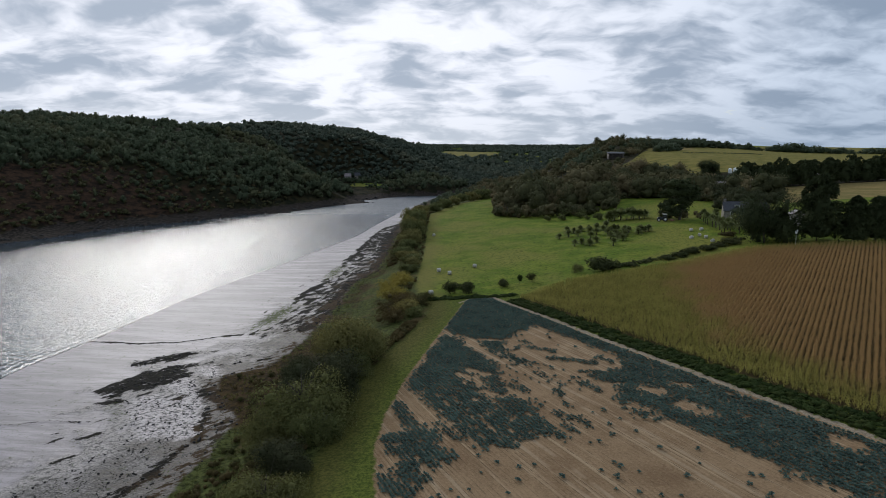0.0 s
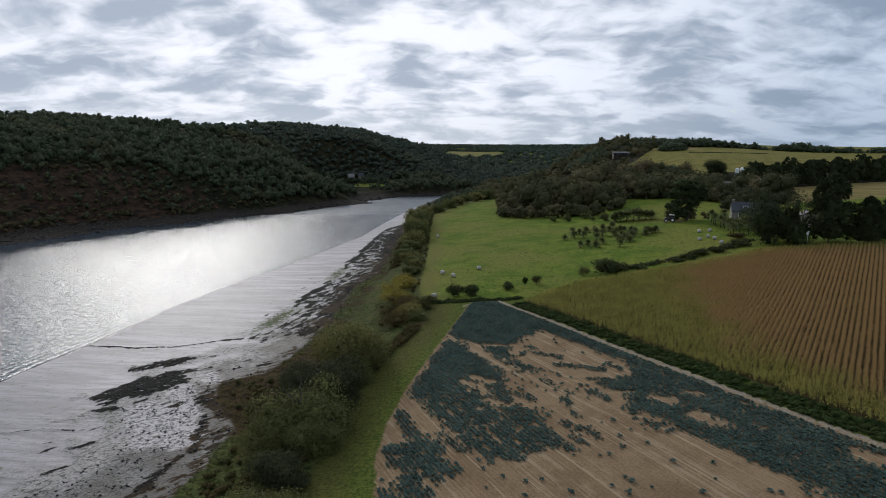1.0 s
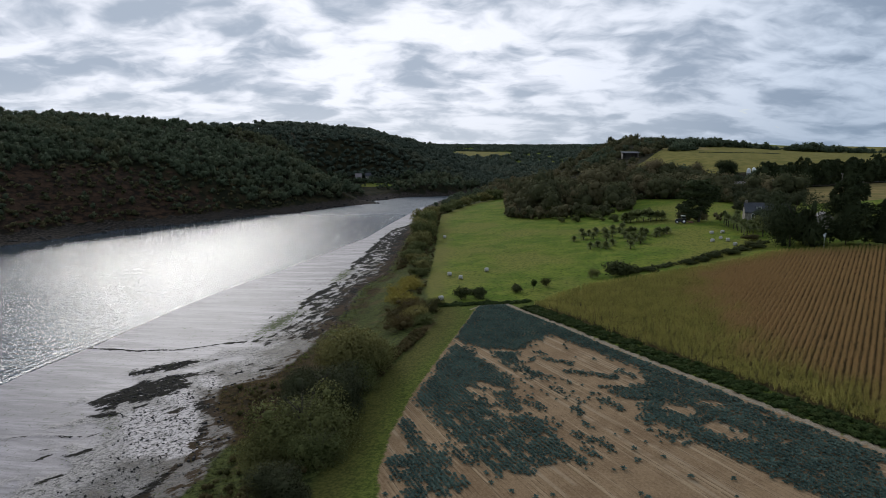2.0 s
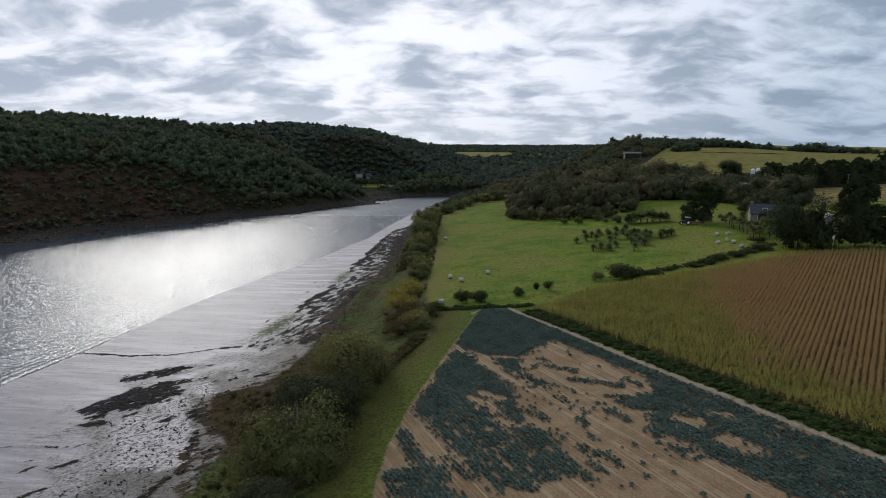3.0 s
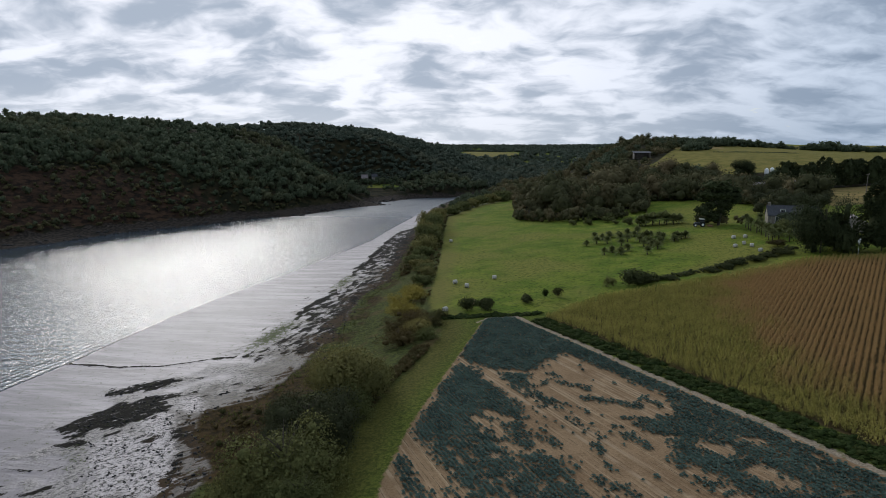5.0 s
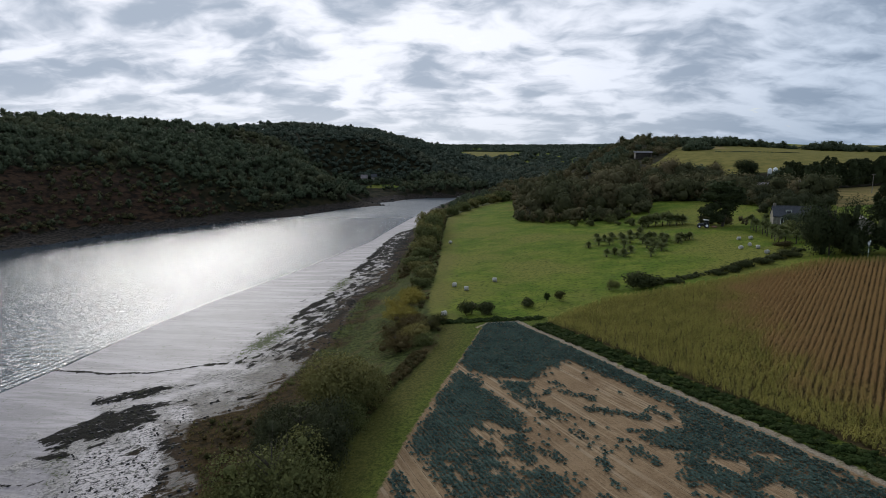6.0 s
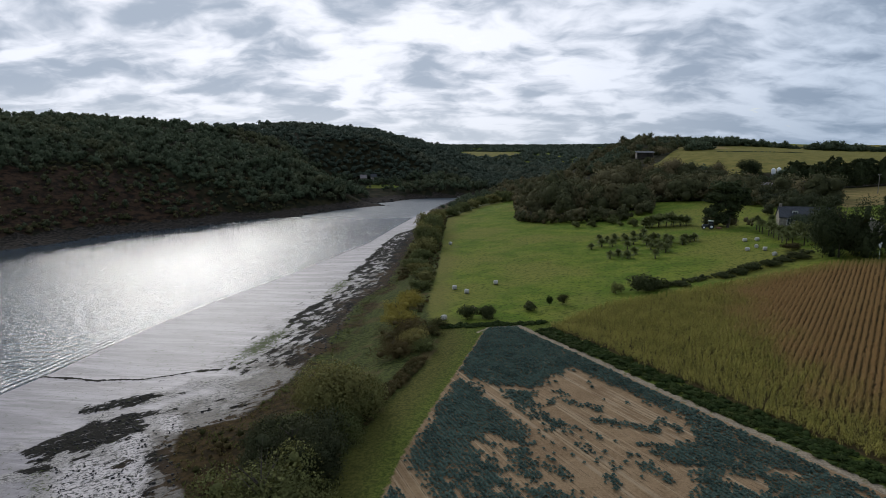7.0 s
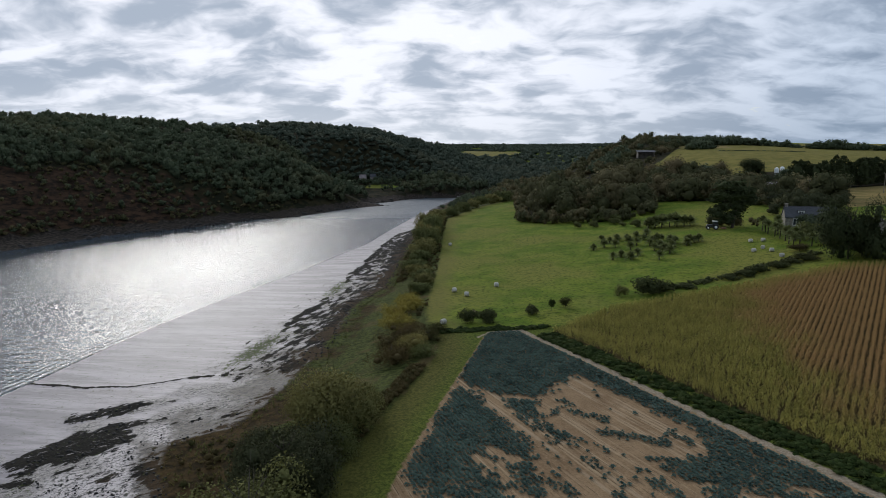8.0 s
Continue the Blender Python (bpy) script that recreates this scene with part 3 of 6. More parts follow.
def foreshore(x, y, u):
    """How much wrack and stone, and green algae, lies at each place of the mud."""
    ragged = 0.5 * waves(x, y, 33, 7.0, 6) + 0.35 * waves(x, y, 34, 2.6, 6)
    ridge = smooth(near_capsule(x, y, WRACK + SLICKS) + 0.9 * ragged, -1.2, 1.2) * 0.74
    line = curve(y, (100, 122, 132, 151, 196, 262, 298, 321, 345), (-36, -40, -42.5, -39.2, -34.5, -29.8, -29.0, -24, -13))
    along = smooth(y, 118, 134)
    inner = plant_edge(y)
    outer = 0.72 * np.exp(-((x - line - 1.8 - 1.2 * waves(x, y, 36, 30)) / 2.0) ** 2) * along
    belt = ((0.50 + 0.1 * smooth(y, 225, 270)) * smooth(x, line, line + 3) + 0.26 * smooth(x, inner - 6, inner - 1)) * along
    fringe = 0.5 * np.exp(-((x - inner + 1.0) / 2.6) ** 2) * (1 - along)
    spots = 0.22 * smooth(u, 0.40, 0.62) * (0.8 + 0.5 * waves(x, y, 31, 6, 6))
    cy = curve(x, (-76, -71, -63.6, -56, -51, -47.4, -43.7, -38), (128, 126.9, 125.3, 125.2, 126.4, 128.6, 128.9, 129.7)) + 0.15 * np.sin(x * 0.7)
    creek = (0.8 + 0.12 * waves(x, y, 38, 4)) * np.exp(-((y - cy) / 0.6) ** 2) * (x > -77) * (x < -37)
    creek = np.maximum(creek, 0.62 * np.exp(-((y - 86.2 - 0.4 * np.sin(x * 0.5)) / 0.4) ** 2) * (x > -69) * (x < -53))
    algae = 1.5 * np.exp(-((x - line - 1.2) / 3.0) ** 2 - ((y - 144) / 13) ** 2) + 1.3 * np.exp(-((x - line - 1.5) / 2.5) ** 2 - ((y - 200) / 12) ** 2)
    algae = algae + 0.5 * near_capsule(x, y, ((-52, 91, -49, 87, 2.0),)).clip(0, 1)
    out = np.maximum(np.maximum(np.maximum(ridge, outer), np.maximum(belt, fringe)), np.maximum(spots, creek))
    return np.clip(out * (1 - 0.6 * np.clip(algae, 0, 1)), 0, 1.1), algae


build_ground()


def build_water():
    gx, gy = steps((-420, -110, 12, 6), (-110, 0, 3, 3), (0, 700, 10, 60)), steps((-500, 0, 60, 12), (0, 700, 8, 10), (700, 1400, 20, 80))
    x, y = np.meshgrid(gx, gy)
    i = np.arange(x.size).reshape(x.shape)
    quads = np.stack([i[:-1, :-1], i[:-1, 1:], i[1:, 1:], i[1:, :-1]], -1).reshape(-1, 4)
    me = mesh_of("river", np.stack([x, y, 0 * x], -1).reshape(-1, 3), quads.ravel(), np.full(len(quads), 4), M_WATER)
    me.attributes.new("offshore", "FLOAT", "POINT").data.foreach_set("value", np.clip(water_edge(y) - x, -20, 400).astype(np.float32).ravel())
    me.attributes.new("breeze", "FLOAT", "POINT").data.foreach_set("value", smooth(y, 320, 480).astype(np.float32).ravel())   # ruffled more upstream
    still = (1 - smooth(x - far_edge(y), 5, 55)) * (1 - smooth(y, 320, 420))
    me.attributes.new("calm", "FLOAT", "POINT").data.foreach_set("value", still.astype(np.float32).ravel())
    tagged(new("river", me), "rippled grey tidal river with sun glitter", "water", kind="structure")


build_water()


# ---- trees ----
def blob(rng, rings=5, segs=8):
    """A lumpy unit crown body, open at no side: verts and quads/tris as arrays."""
    th = np.linspace(0.5, math.pi - 0.6, rings)
    v = [(math.sin(a) * math.cos(b), math.sin(a) * math.sin(b), math.cos(a)) for a in th for b in np.arange(segs) * 2 * math.pi / segs]
    v = np.array(v) * (1 + 0.14 * rng.randn(len(v), 1).clip(-1.2, 1.2))
    f = [(r * segs + s, (r + 1) * segs + s, (r + 1) * segs + (s + 1) % segs, r * segs + (s + 1) % segs) for r in range(rings - 1) for s in range(segs)]
    v = np.r_[v, [[0, 0, 1.05], [0, 0, -0.9]]]
    n = rings * segs
    f += [(n, s, (s + 1) % segs, (s + 1) % segs) for s in range(segs)]
    f += [(n + 1, (rings - 1) * segs + (s + 1) % segs, (rings - 1) * segs + s, (rings - 1) * segs + s) for s in range(segs)]
    return v, np.array(f)


def crown(rng, lumps, leaves, leaf, body=0.82, flat=0.8, spread=0.55, rings=3, segs=6, slim=0.6, wisp=0.0):
    """A crown within about one metre of the origin: bodies of a few lumps, clad in small tilted leaf clumps (quads)."""
    verts, quads, n = [], [], 0
    cents, rads = [], []
    for k in range(lumps):
        a, r = rng.rand() * 6.28, spread * math.sqrt(rng.rand()) * (k > 0)
        c = np.array([r * math.cos(a), r * math.sin(a), (rng.rand() - 0.45) * 0.8 * (k > 0)])
        rad = 0.62 if k == 0 else 0.34 + 0.24 * rng.rand()
        cents.append(c), rads.append(rad)
        v, f = blob(rng, rings, segs)
        verts.append(c + v * rad * body * (1, 1, flat)), quads.append(f + n)
        n += len(v)
    w = np.array(rads) ** 2
    which = rng.choice(lumps, leaves, p=w / w.sum())
    d = rng.randn(leaves, 3)
    d[:, 2] = np.abs(d[:, 2]) * 1.15 - 0.45
    d /= np.linalg.norm(d, axis=1)[:, None]
    c = np.array(cents)[which] + d * (np.array(rads)[which] * (0.5 + 0.7 * np.sqrt(rng.rand(leaves))))[:, None] * (1, 1, flat) + 0.07 * rng.randn(leaves, 3)
    nrm = d + 0.75 * rng.randn(leaves, 3)
    nrm /= np.linalg.norm(nrm, axis=1)[:, None]
    t = np.cross(nrm, rng.randn(leaves, 3))
    t /= np.linalg.norm(t, axis=1)[:, None]
    if wisp:
        t = d + (0, 0, 0.7) + wisp * rng.randn(leaves, 3)
        t /= np.linalg.norm(t, axis=1)[:, None]
        nrm = np.cross(t, rng.randn(leaves, 3))
        nrm /= np.linalg.norm(nrm, axis=1)[:, None]
    b = np.cross(nrm, t)
    s = leaf * (0.6 + 0.8 * rng.rand(leaves))[:, None]
    q = np.stack([c - t * s, c - b * s * slim, c + t * s, c + b * s * slim], 1).reshape(-1, 3)
    verts.append(q)
    quads.append(np.arange(leaves * 4).reshape(-1, 4) + n)
    return np.concatenate(verts), np.concatenate(quads)


def wood_crown(rng, lumps, leaves, leaf, spread=0.6, flat=0.85, tall=0.8, body=0.78, lump=1.0, ruffle=1.0, grain=(2, 4)):
    """A woodland crown within about one metre: small inner bodies hidden in a shell of three-cornered leaf sprays.
    Gives corners, faces and the outward way at each corner; ruffle sets how far the leaves turn from the crown's form."""
    verts, quads, ways, n, cents, rads = [], [], [], 0, [], []
    for k in range(lumps):
        a, r = rng.rand() * 6.28, spread * math.sqrt(rng.rand()) * (k > 0)
        c = np.array([r * math.cos(a), r * math.sin(a), (rng.rand() - 0.45) * tall * (k > 0)])
        rad = 0.56 if k == 0 else (0.28 + 0.2 * rng.rand()) * lump
        cents.append(c), rads.append(rad)
        v, f = blob(rng, *grain)
        verts.append(c + v * rad * body * (1, 1, flat)), quads.append(f + n), ways.append(v)
        n += len(v)
    w = np.array(rads) ** 2
    which = rng.choice(lumps, leaves, p=w / w.sum())
    d = rng.randn(leaves, 3)
    d[:, 2] = np.abs(d[:, 2]) * 1.1 - 0.4
    d /= np.linalg.norm(d, axis=1)[:, None]
    c = np.array(cents)[which] + d * (np.array(rads)[which] * (0.66 + 0.46 * rng.rand(leaves)))[:, None] * (1, 1, flat) + 0.045 * rng.randn(leaves, 3)
    nrm = d + 0.6 * ruffle * rng.randn(leaves, 3)
    t = np.cross(nrm, rng.randn(leaves, 3))
    t /= np.linalg.norm(t, axis=1)[:, None]
    b = np.cross(nrm / np.linalg.norm(nrm, axis=1)[:, None], t)
    s = leaf * (0.6 + 0.8 * rng.rand(leaves))[:, None]
    q = np.stack([c + t * s, c - t * s * 0.55 + b * s * 0.85, c - t * s * 0.55 - b * s * 0.85], 1).reshape(-1, 3)
    i = np.arange(leaves * 3).reshape(-1, 3) + n
    ways.append(np.repeat(d + 0.5 * c + 0.4 * ruffle * rng.randn(leaves, 3), 3, axis=0))
    return np.concatenate(verts + [q]), np.concatenate(quads + [i[:, (0, 1, 2, 2)]]), np.concatenate(ways)


def stand(name, places, sizes, tall, tones, mat, kinds, label, category, seed=1):
    """Many crowns in one mesh. places: centres of the crowns' bases; sizes: radii; tall: heights over width."""
    rng = np.random.RandomState(seed)
    V, Q, T, N, n = [], [], [], [], 0
    pick = rng.randint(len(kinds), size=len(places))
    for k, (v, q, *way) in enumerate(kinds):
        idx = np.where(pick == k)[0]
        if not len(idx):
            continue
        a = rng.rand(len(idx)) * 6.28
        ca, sa = np.cos(a)[:, None], np.sin(a)[:, None]
        r, h = sizes[idx][:, None], (sizes * tall)[idx][:, None]
        X = (v[None, :, 0] * ca - v[None, :, 1] * sa) * r + places[idx, 0:1]
        Y = (v[None, :, 0] * sa + v[None, :, 1] * ca) * r + places[idx, 1:2]
        Z = (v[None, :, 2] + 0.8) * h + places[idx, 2:3]
        V.append(np.stack([X, Y, Z], -1).reshape(-1, 3))
        Q.append((q[None] + (np.arange(len(idx)) * len(v))[:, None, None]).reshape(-1, 4) + n)
        T.append(np.repeat(tones[idx], len(v)))
        if way:
            w = way[0]
            w = np.stack([w[:, 0] * ca - w[:, 1] * sa, w[:, 0] * sa + w[:, 1] * ca, np.broadcast_to(w[:, 2], X.shape)], -1).reshape(-1, 3)
            N.append(w / np.linalg.norm(w, axis=1)[:, None])
        n += len(idx) * len(v)
    Q = np.concatenate(Q)
    me = mesh_of(name, np.concatenate(V), Q.ravel(), np.full(len(Q), 4), mat, np.concatenate(T), np.concatenate(N) if N else None)
    return tagged(new(name, me), label, category, kind="stuff")


def scatter(x0, x1, y0, y1, gap, keep, seed, jitter=0.5):
    rng = np.random.RandomState(seed)
    x, y = np.meshgrid(np.arange(x0, x1, gap), np.arange(y0, y1, gap))
    x, y = x.ravel() + (rng.rand(x.size) - 0.5) * 2 * jitter * gap, y.ravel() + (rng.rand(x.size) - 0.5) * 2 * jitter * gap
    k = keep(x, y, rng)
    return np.stack([x[k], y[k], land(x[k], y[k])], -1)


rng = np.random.RandomState(5)
CROWNS = [wood_crown(rng, 5, 170, 0.11, 0.62, body=0.82, ruffle=0.5) for _ in range(8)]
PINES = [wood_crown(rng, 3, 150, 0.105, 0.3, 1.05, 0.9, body=0.82, ruffle=0.55) for _ in range(5)]
OAKS = [wood_crown(rng, 9, 1150, 0.058, 0.56, body=0.66, lump=1.25, ruffle=0.6, grain=(3, 6)) for _ in range(8)]
SMALL = [wood_crown(rng, 2, 26, 0.28, 0.7) for _ in range(5)]
rng = np.random.RandomState(7)
FAR_CROWNS = [wood_crown(rng, 4, 85, 0.15, 0.62, body=0.82, ruffle=0.5) for _ in range(6)]
FAR_OAKS = [wood_crown(rng, 7, 420, 0.088, 0.56, body=0.7, lump=1.25, ruffle=0.6) for _ in range(6)]


def far_wood(x, y, r):
    d = inland(x, y)
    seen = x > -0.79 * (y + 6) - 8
    thin = smooth(d, 10, 22) * (1 - smooth(d, 55, 80)) * (1 - smooth(y, 345, 425))
    lawn = (((x + 62) / 20) ** 2 + ((y - 588) / 13) ** 2 > 1) & (near_capsule(x, y, ((-84, 614, -66, 590, 10), (-64, 590, -50, 520, 15))) < 0)
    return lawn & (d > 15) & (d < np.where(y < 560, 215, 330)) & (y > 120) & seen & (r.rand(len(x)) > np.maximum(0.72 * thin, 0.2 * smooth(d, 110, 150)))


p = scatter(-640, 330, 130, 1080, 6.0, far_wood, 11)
p = p[(p[:, 1] < 740) | (np.arange(len(p)) % 2 == 0)]
p[:, 2] -= 0.8
size = 3.2 + 2.9 * np.random.RandomState(3).rand(len(p)) ** 1.4
size *= 1 + 0.4 * smooth(p[:, 1], 735, 745)
size *= 1 + 0.35 * ((p[:, 1] > 440) & (p[:, 1] < 506) & (inland(p[:, 0], p[:, 1]) < 60))   # tall old trees on the spur
size *= 1 - 0.4 * smooth(inland(p[:, 0], p[:, 1]), 70, 50) * (p[:, 1] < 400) - 0.35 * (np.hypot((p[:, 0] + 66) / 42, (p[:, 1] - 590) / 30) < 1)
tone = np.clip(0.35 + 0.5 * waves(p[:, 0], p[:, 1], 19, 120) + 0.5 * (np.random.RandomState(6).rand(len(p)) - 0.5), 0, 1)
tall = 0.8 + 0.32 * np.random.RandomState(4).rand(len(p))
near = p[:, 1] < 620
stand("far_bank_wood", p[near], size[near], tall[near], tone[near], M_WOOD_LEAF, CROWNS + PINES, "dark mixed pine and broadleaf wood on a hillside", "woodland")
# the haze over this hill is in the leaf colour
stand("upriver_wood", p[~near], size[~near], tall[~near], tone[~near], M_HAZED_LEAF, FAR_CROWNS, "wood on the hill upriver, its leaf colour blued for haze", "woodland", seed=15)


def home_wood(x, y, r):
    return (np.hypot(x - 154, (y - 490) * 0.7) > 12) & (np.hypot(x - 177, y - 342) > 9) & (near_capsule(x, y, SILO_LANE) < 0) & (wood_floor(x, y) > 0.7) & (y > 230) & (x < np.where(y < 292, 0.2 * y + 60 + 45 * (y > 248), np.where(y < 350, 0.50 * y - 6, 0.2 * y + 60 + 40 * (y > 420)))) & ((x > 40 + 0.1 * (y - 300)) | (y > 430))


p = scatter(10, 420, 232, 700, 9.2, home_wood, 12)
x, y = np.array([(136, 287), (141, 285), (147, 286), (152, 289)]).T   # bushy trees below the shed
p = np.r_[p, np.stack([x, y, land(x, y) - 2.5], -1)]
p[:, 2] -= 1.6
size = 5.4 + 3.8 * np.random.RandomState(13).rand(len(p)) ** 1.4
size *= np.where((p[:, 1] < 335) & (p[:, 0] < 85), 1.3, 1.0)
size *= np.where(near_capsule(p[:, 0], p[:, 1], ((168, 352, 140, 300, 9),)) > 0, 0.5, 1.0)   # low growth round the field oak
size *= np.where(near_capsule(p[:, 0], p[:, 1], BARN_SCRUB) > 0, 0.45, np.where(p[:, 1] > 370, 0.62, 1.0))
tall = 0.88 + 0.36 * np.random.RandomState(14).rand(len(p))
tone = np.clip(0.42 + 0.45 * waves(p[:, 0], p[:, 1], 29, 70) + 1.1 * (np.random.RandomState(16).rand(len(p)) - 0.5), 0, 1)
near = p[:, 1] < 370
stand("hill_wood", p[near], size[near], tall[near], tone[near], M_OAK_LEAF, OAKS, "dense oak and chestnut wood turning brown in autumn", "woodland", seed=2)
stand("upper_wood", p[~near], size[~near], tall[~near], tone[~near], M_OAK_LEAF, FAR_OAKS, "lower brown and green wood higher on the hill", "woodland", seed=17)


def back_wood(x, y, r):
    lower = (y < 1600) & (x < 0.25 * y)
    crest = y > 2300
    return ((waves(x, y, 61, 260) > -0.15) | lower | crest) & (side(x, y + 60 * (y < 1500), VALLEY) < -6) & (x > -0.12 * y) & (x < 0.5 * y) & ((patches(x, y, 41) + patches(x, y, 57) < 0.5) | crest)


p = scatter(-300, 2000, 1050, 2750, 19, back_wood, 17)
size = 8 + 4.5 * np.random.RandomState(23).rand(len(p))
# same haze-tinted leaf colour for the skyline woods
stand("distant_woods", p, size, 0.7 + 0.2 * np.random.RandomState(24).rand(len(p)), 0.3 * np.random.RandomState(26).rand(len(p)), M_HAZED_LEAF, SMALL,
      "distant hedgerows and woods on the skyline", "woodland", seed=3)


# ---- more materials ----
M_IVY = leafy("ivy_leaves", (0.030, 0.035, 0.018), (0.070, 0.076, 0.038), (0.10, 0.095, 0.05))
M_CONIFER = leafy("conifer_needles", (0.024, 0.033, 0.016), (0.055, 0.066, 0.028), (0.075, 0.085, 0.036), thin=0.1)
M_PALM = leafy("palm_fronds", (0.085, 0.105, 0.04), (0.205, 0.22, 0.085), (0.22, 0.2, 0.075), 0.7)
M_SCRUB = leafy("bank_scrub", (0.030, 0.034, 0.013), (0.066, 0.066, 0.024), (0.112, 0.080, 0.035))
M_BRAMBLE = leafy("bramble_leaves", (0.018, 0.030, 0.010), (0.045, 0.066, 0.019), (0.066, 0.075, 0.023))
M_SALLOW = leafy("sallow_leaves", (0.12, 0.115, 0.03), (0.22, 0.195, 0.045), (0.30, 0.24, 0.055))
M_SHRUB = leafy("shrub_leaves", (0.040, 0.048, 0.020), (0.085, 0.095, 0.038), (0.11, 0.11, 0.045))
M_STONE = plain("granite_wall", (0.14, 0.122, 0.10), (0.30, 0.27, 0.23), 0.9, 1.4, bump=0.6, size=0.05)
M_SLATE = plain("slate_roof", (0.022, 0.024, 0.028), (0.055, 0.057, 0.064), 0.75, 2.2, bump=0.5, size=0.03)
M_ZINC = plain("weathered_sheet_roof", (0.24, 0.25, 0.26), (0.42, 0.42, 0.42), 0.5, 1.2)
M_SHED_ROOF = plain("faded_sheet_roof", (0.13, 0.11, 0.108), (0.27, 0.225, 0.22), 0.7, 1.2)
M_WHITE = plain("white_paint", (0.66, 0.66, 0.63), (0.84, 0.84, 0.82), 0.6, 2.0, bump=0.1)
M_GLASS = plain("window_glass", (0.02, 0.024, 0.028), (0.05, 0.055, 0.06), 0.08, 1.0, bump=0.0)
M_TIMBER = plain("grey_timber", (0.10, 0.085, 0.07), (0.22, 0.195, 0.165), 0.85, 2.5)
M_FILM = plain("bale_wrap", (0.30, 0.285, 0.24), (0.52, 0.49, 0.42), 0.55, 2.6, bump=0.6, size=0.03)
M_STRAW = plain("straw", (0.25, 0.19, 0.09), (0.42, 0.33, 0.17), 0.9, 6.0, bump=0.8, size=0.03)
M_RUBBER = plain("tyre_rubber", (0.012, 0.012, 0.012), (0.03, 0.028, 0.026), 0.85, 4.0)
M_BLUE = plain("tractor_paint", (0.018, 0.022, 0.028), (0.032, 0.038, 0.046), 0.4, 2.0, bump=0.1)
M_RUST = plain("rusty_steel", (0.14, 0.06, 0.03), (0.26, 0.13, 0.07), 0.75, 5.0)
M_WRACK = plain("wrack_stones", (0.010, 0.009, 0.008), (0.032, 0.029, 0.024), 0.95, 2.5, bump=0.8, size=0.05)
M_RED = plain("red_paint", (0.22, 0.03, 0.02), (0.34, 0.06, 0.04), 0.5, 3.0)


def ground_z(x, y):
    return float(land(np.array([x]), np.array([y]))[0])


def box(bm, c, s, turn=0.0, bevel=0.0):
    """A box of size s about c, its edges eased by bevel."""
    made = bmesh.ops.create_cube(bm, size=1.0, matrix=Matrix.Translation(c) @ Matrix.Rotation(turn, 4, "Z") @ Matrix.Diagonal((*s, 1)))
    if bevel:
        edges = {e for v in made["verts"] for e in v.link_edges}
        bmesh.ops.bevel(bm, geom=list(edges), offset=bevel, segments=2, affect="EDGES", profile=0.6)
    return bm


def tube(bm, a, b, r0, r1, segs=8):
    a, b = Vector(a), Vector(b)
    m = Matrix.Translation((a + b) / 2) @ (b - a).to_track_quat("Z", "Y").to_matrix().to_4x4()
    bmesh.ops.create_cone(bm, cap_ends=True, segments=segs, radius1=r0, radius2=r1, depth=(b - a).length, matrix=m)
    return bm


def poly(bm, pts, thick):
    """A slab: a flat outline given in space, thickened along its normal."""
    f = bm.faces.new([bm.verts.new(p) for p in pts])
    bm.normal_update()
    up = f.normal.copy()
    r = bmesh.ops.extrude_face_region(bm, geom=[f])
    bmesh.ops.translate(bm, verts=[v for v in r["geom"] if isinstance(v, bmesh.types.BMVert)], vec=up * thick)
    bmesh.ops.recalc_face_normals(bm, faces=bm.faces)
    return bm


# ---- trees of their own ----
def trunk_mesh(h, r, rng, limbs=5, spread=0.5):
    """A tapered, slightly bent trunk with limbs."""
    bm = bmesh.new()
    p, q = Vector((0, 0, -0.4)), None
    for k in range(3):
        q = Vector((0.12 * rng.randn(), 0.12 * rng.randn(), h * (k + 1) / 3))
        tube(bm, p, q, r * (1 - 0.25 * k), r * (1 - 0.25 * (k + 1)), 7)
        p = q
    for k in range(limbs):
        a, z = rng.rand() * 6.28, h * (0.35 + 0.5 * rng.rand())
        tube(bm, (0, 0, z), (math.cos(a) * h * spread, math.sin(a) * h * spread, z + h * 0.35), r * 0.4, r * 0.12, 5)
    me = bpy.data.meshes.new("trunk")
    bm.to_mesh(me)
    bm.free()
    me.materials.append(M_BARK)
    return me


def crown_mesh(kind, mat, tone, lift=0.8):
    v, q, *way = kind
    return mesh_of("crown", v + (0, 0, lift), q.ravel(), np.full(len(q), 4), mat, np.full(len(v), tone), way[0] if way else None)


def twig_mesh(rng, n):
    """Bare shoots that fan out from the stem through the crown: thin three-sided rods, in a crown of one metre."""
    V, Q = [], []
    for k in range(n):
        a, up = rng.rand() * 6.28, 0.15 + 1.1 * rng.rand()
        d = np.array([math.cos(a) * math.cos(up), math.sin(a) * math.cos(up), math.sin(up)])
        b = np.array([0, 0, 0.2 + 0.3 * rng.rand()]) + d * 0.15
        e = b + d * (0.45 + 0.35 * rng.rand()) + 0.16 * rng.randn(3)
        s = np.cross(d, (0.3, 0.2, 1.0))
        s = s / np.linalg.norm(s) * 0.005
        u = np.cross(d, s)
        i = 4 * k
        V += [b + s, b - 0.5 * s + 0.87 * u, b - 0.5 * s - 0.87 * u, e]
        Q += [(i, i + 1, i + 3, i + 3), (i + 1, i + 2, i + 3, i + 3), (i + 2, i, i + 3, i + 3)]
    return mesh_of("branchwork", np.array(V), np.array(Q).ravel(), np.full(len(Q), 4), M_TWIG)


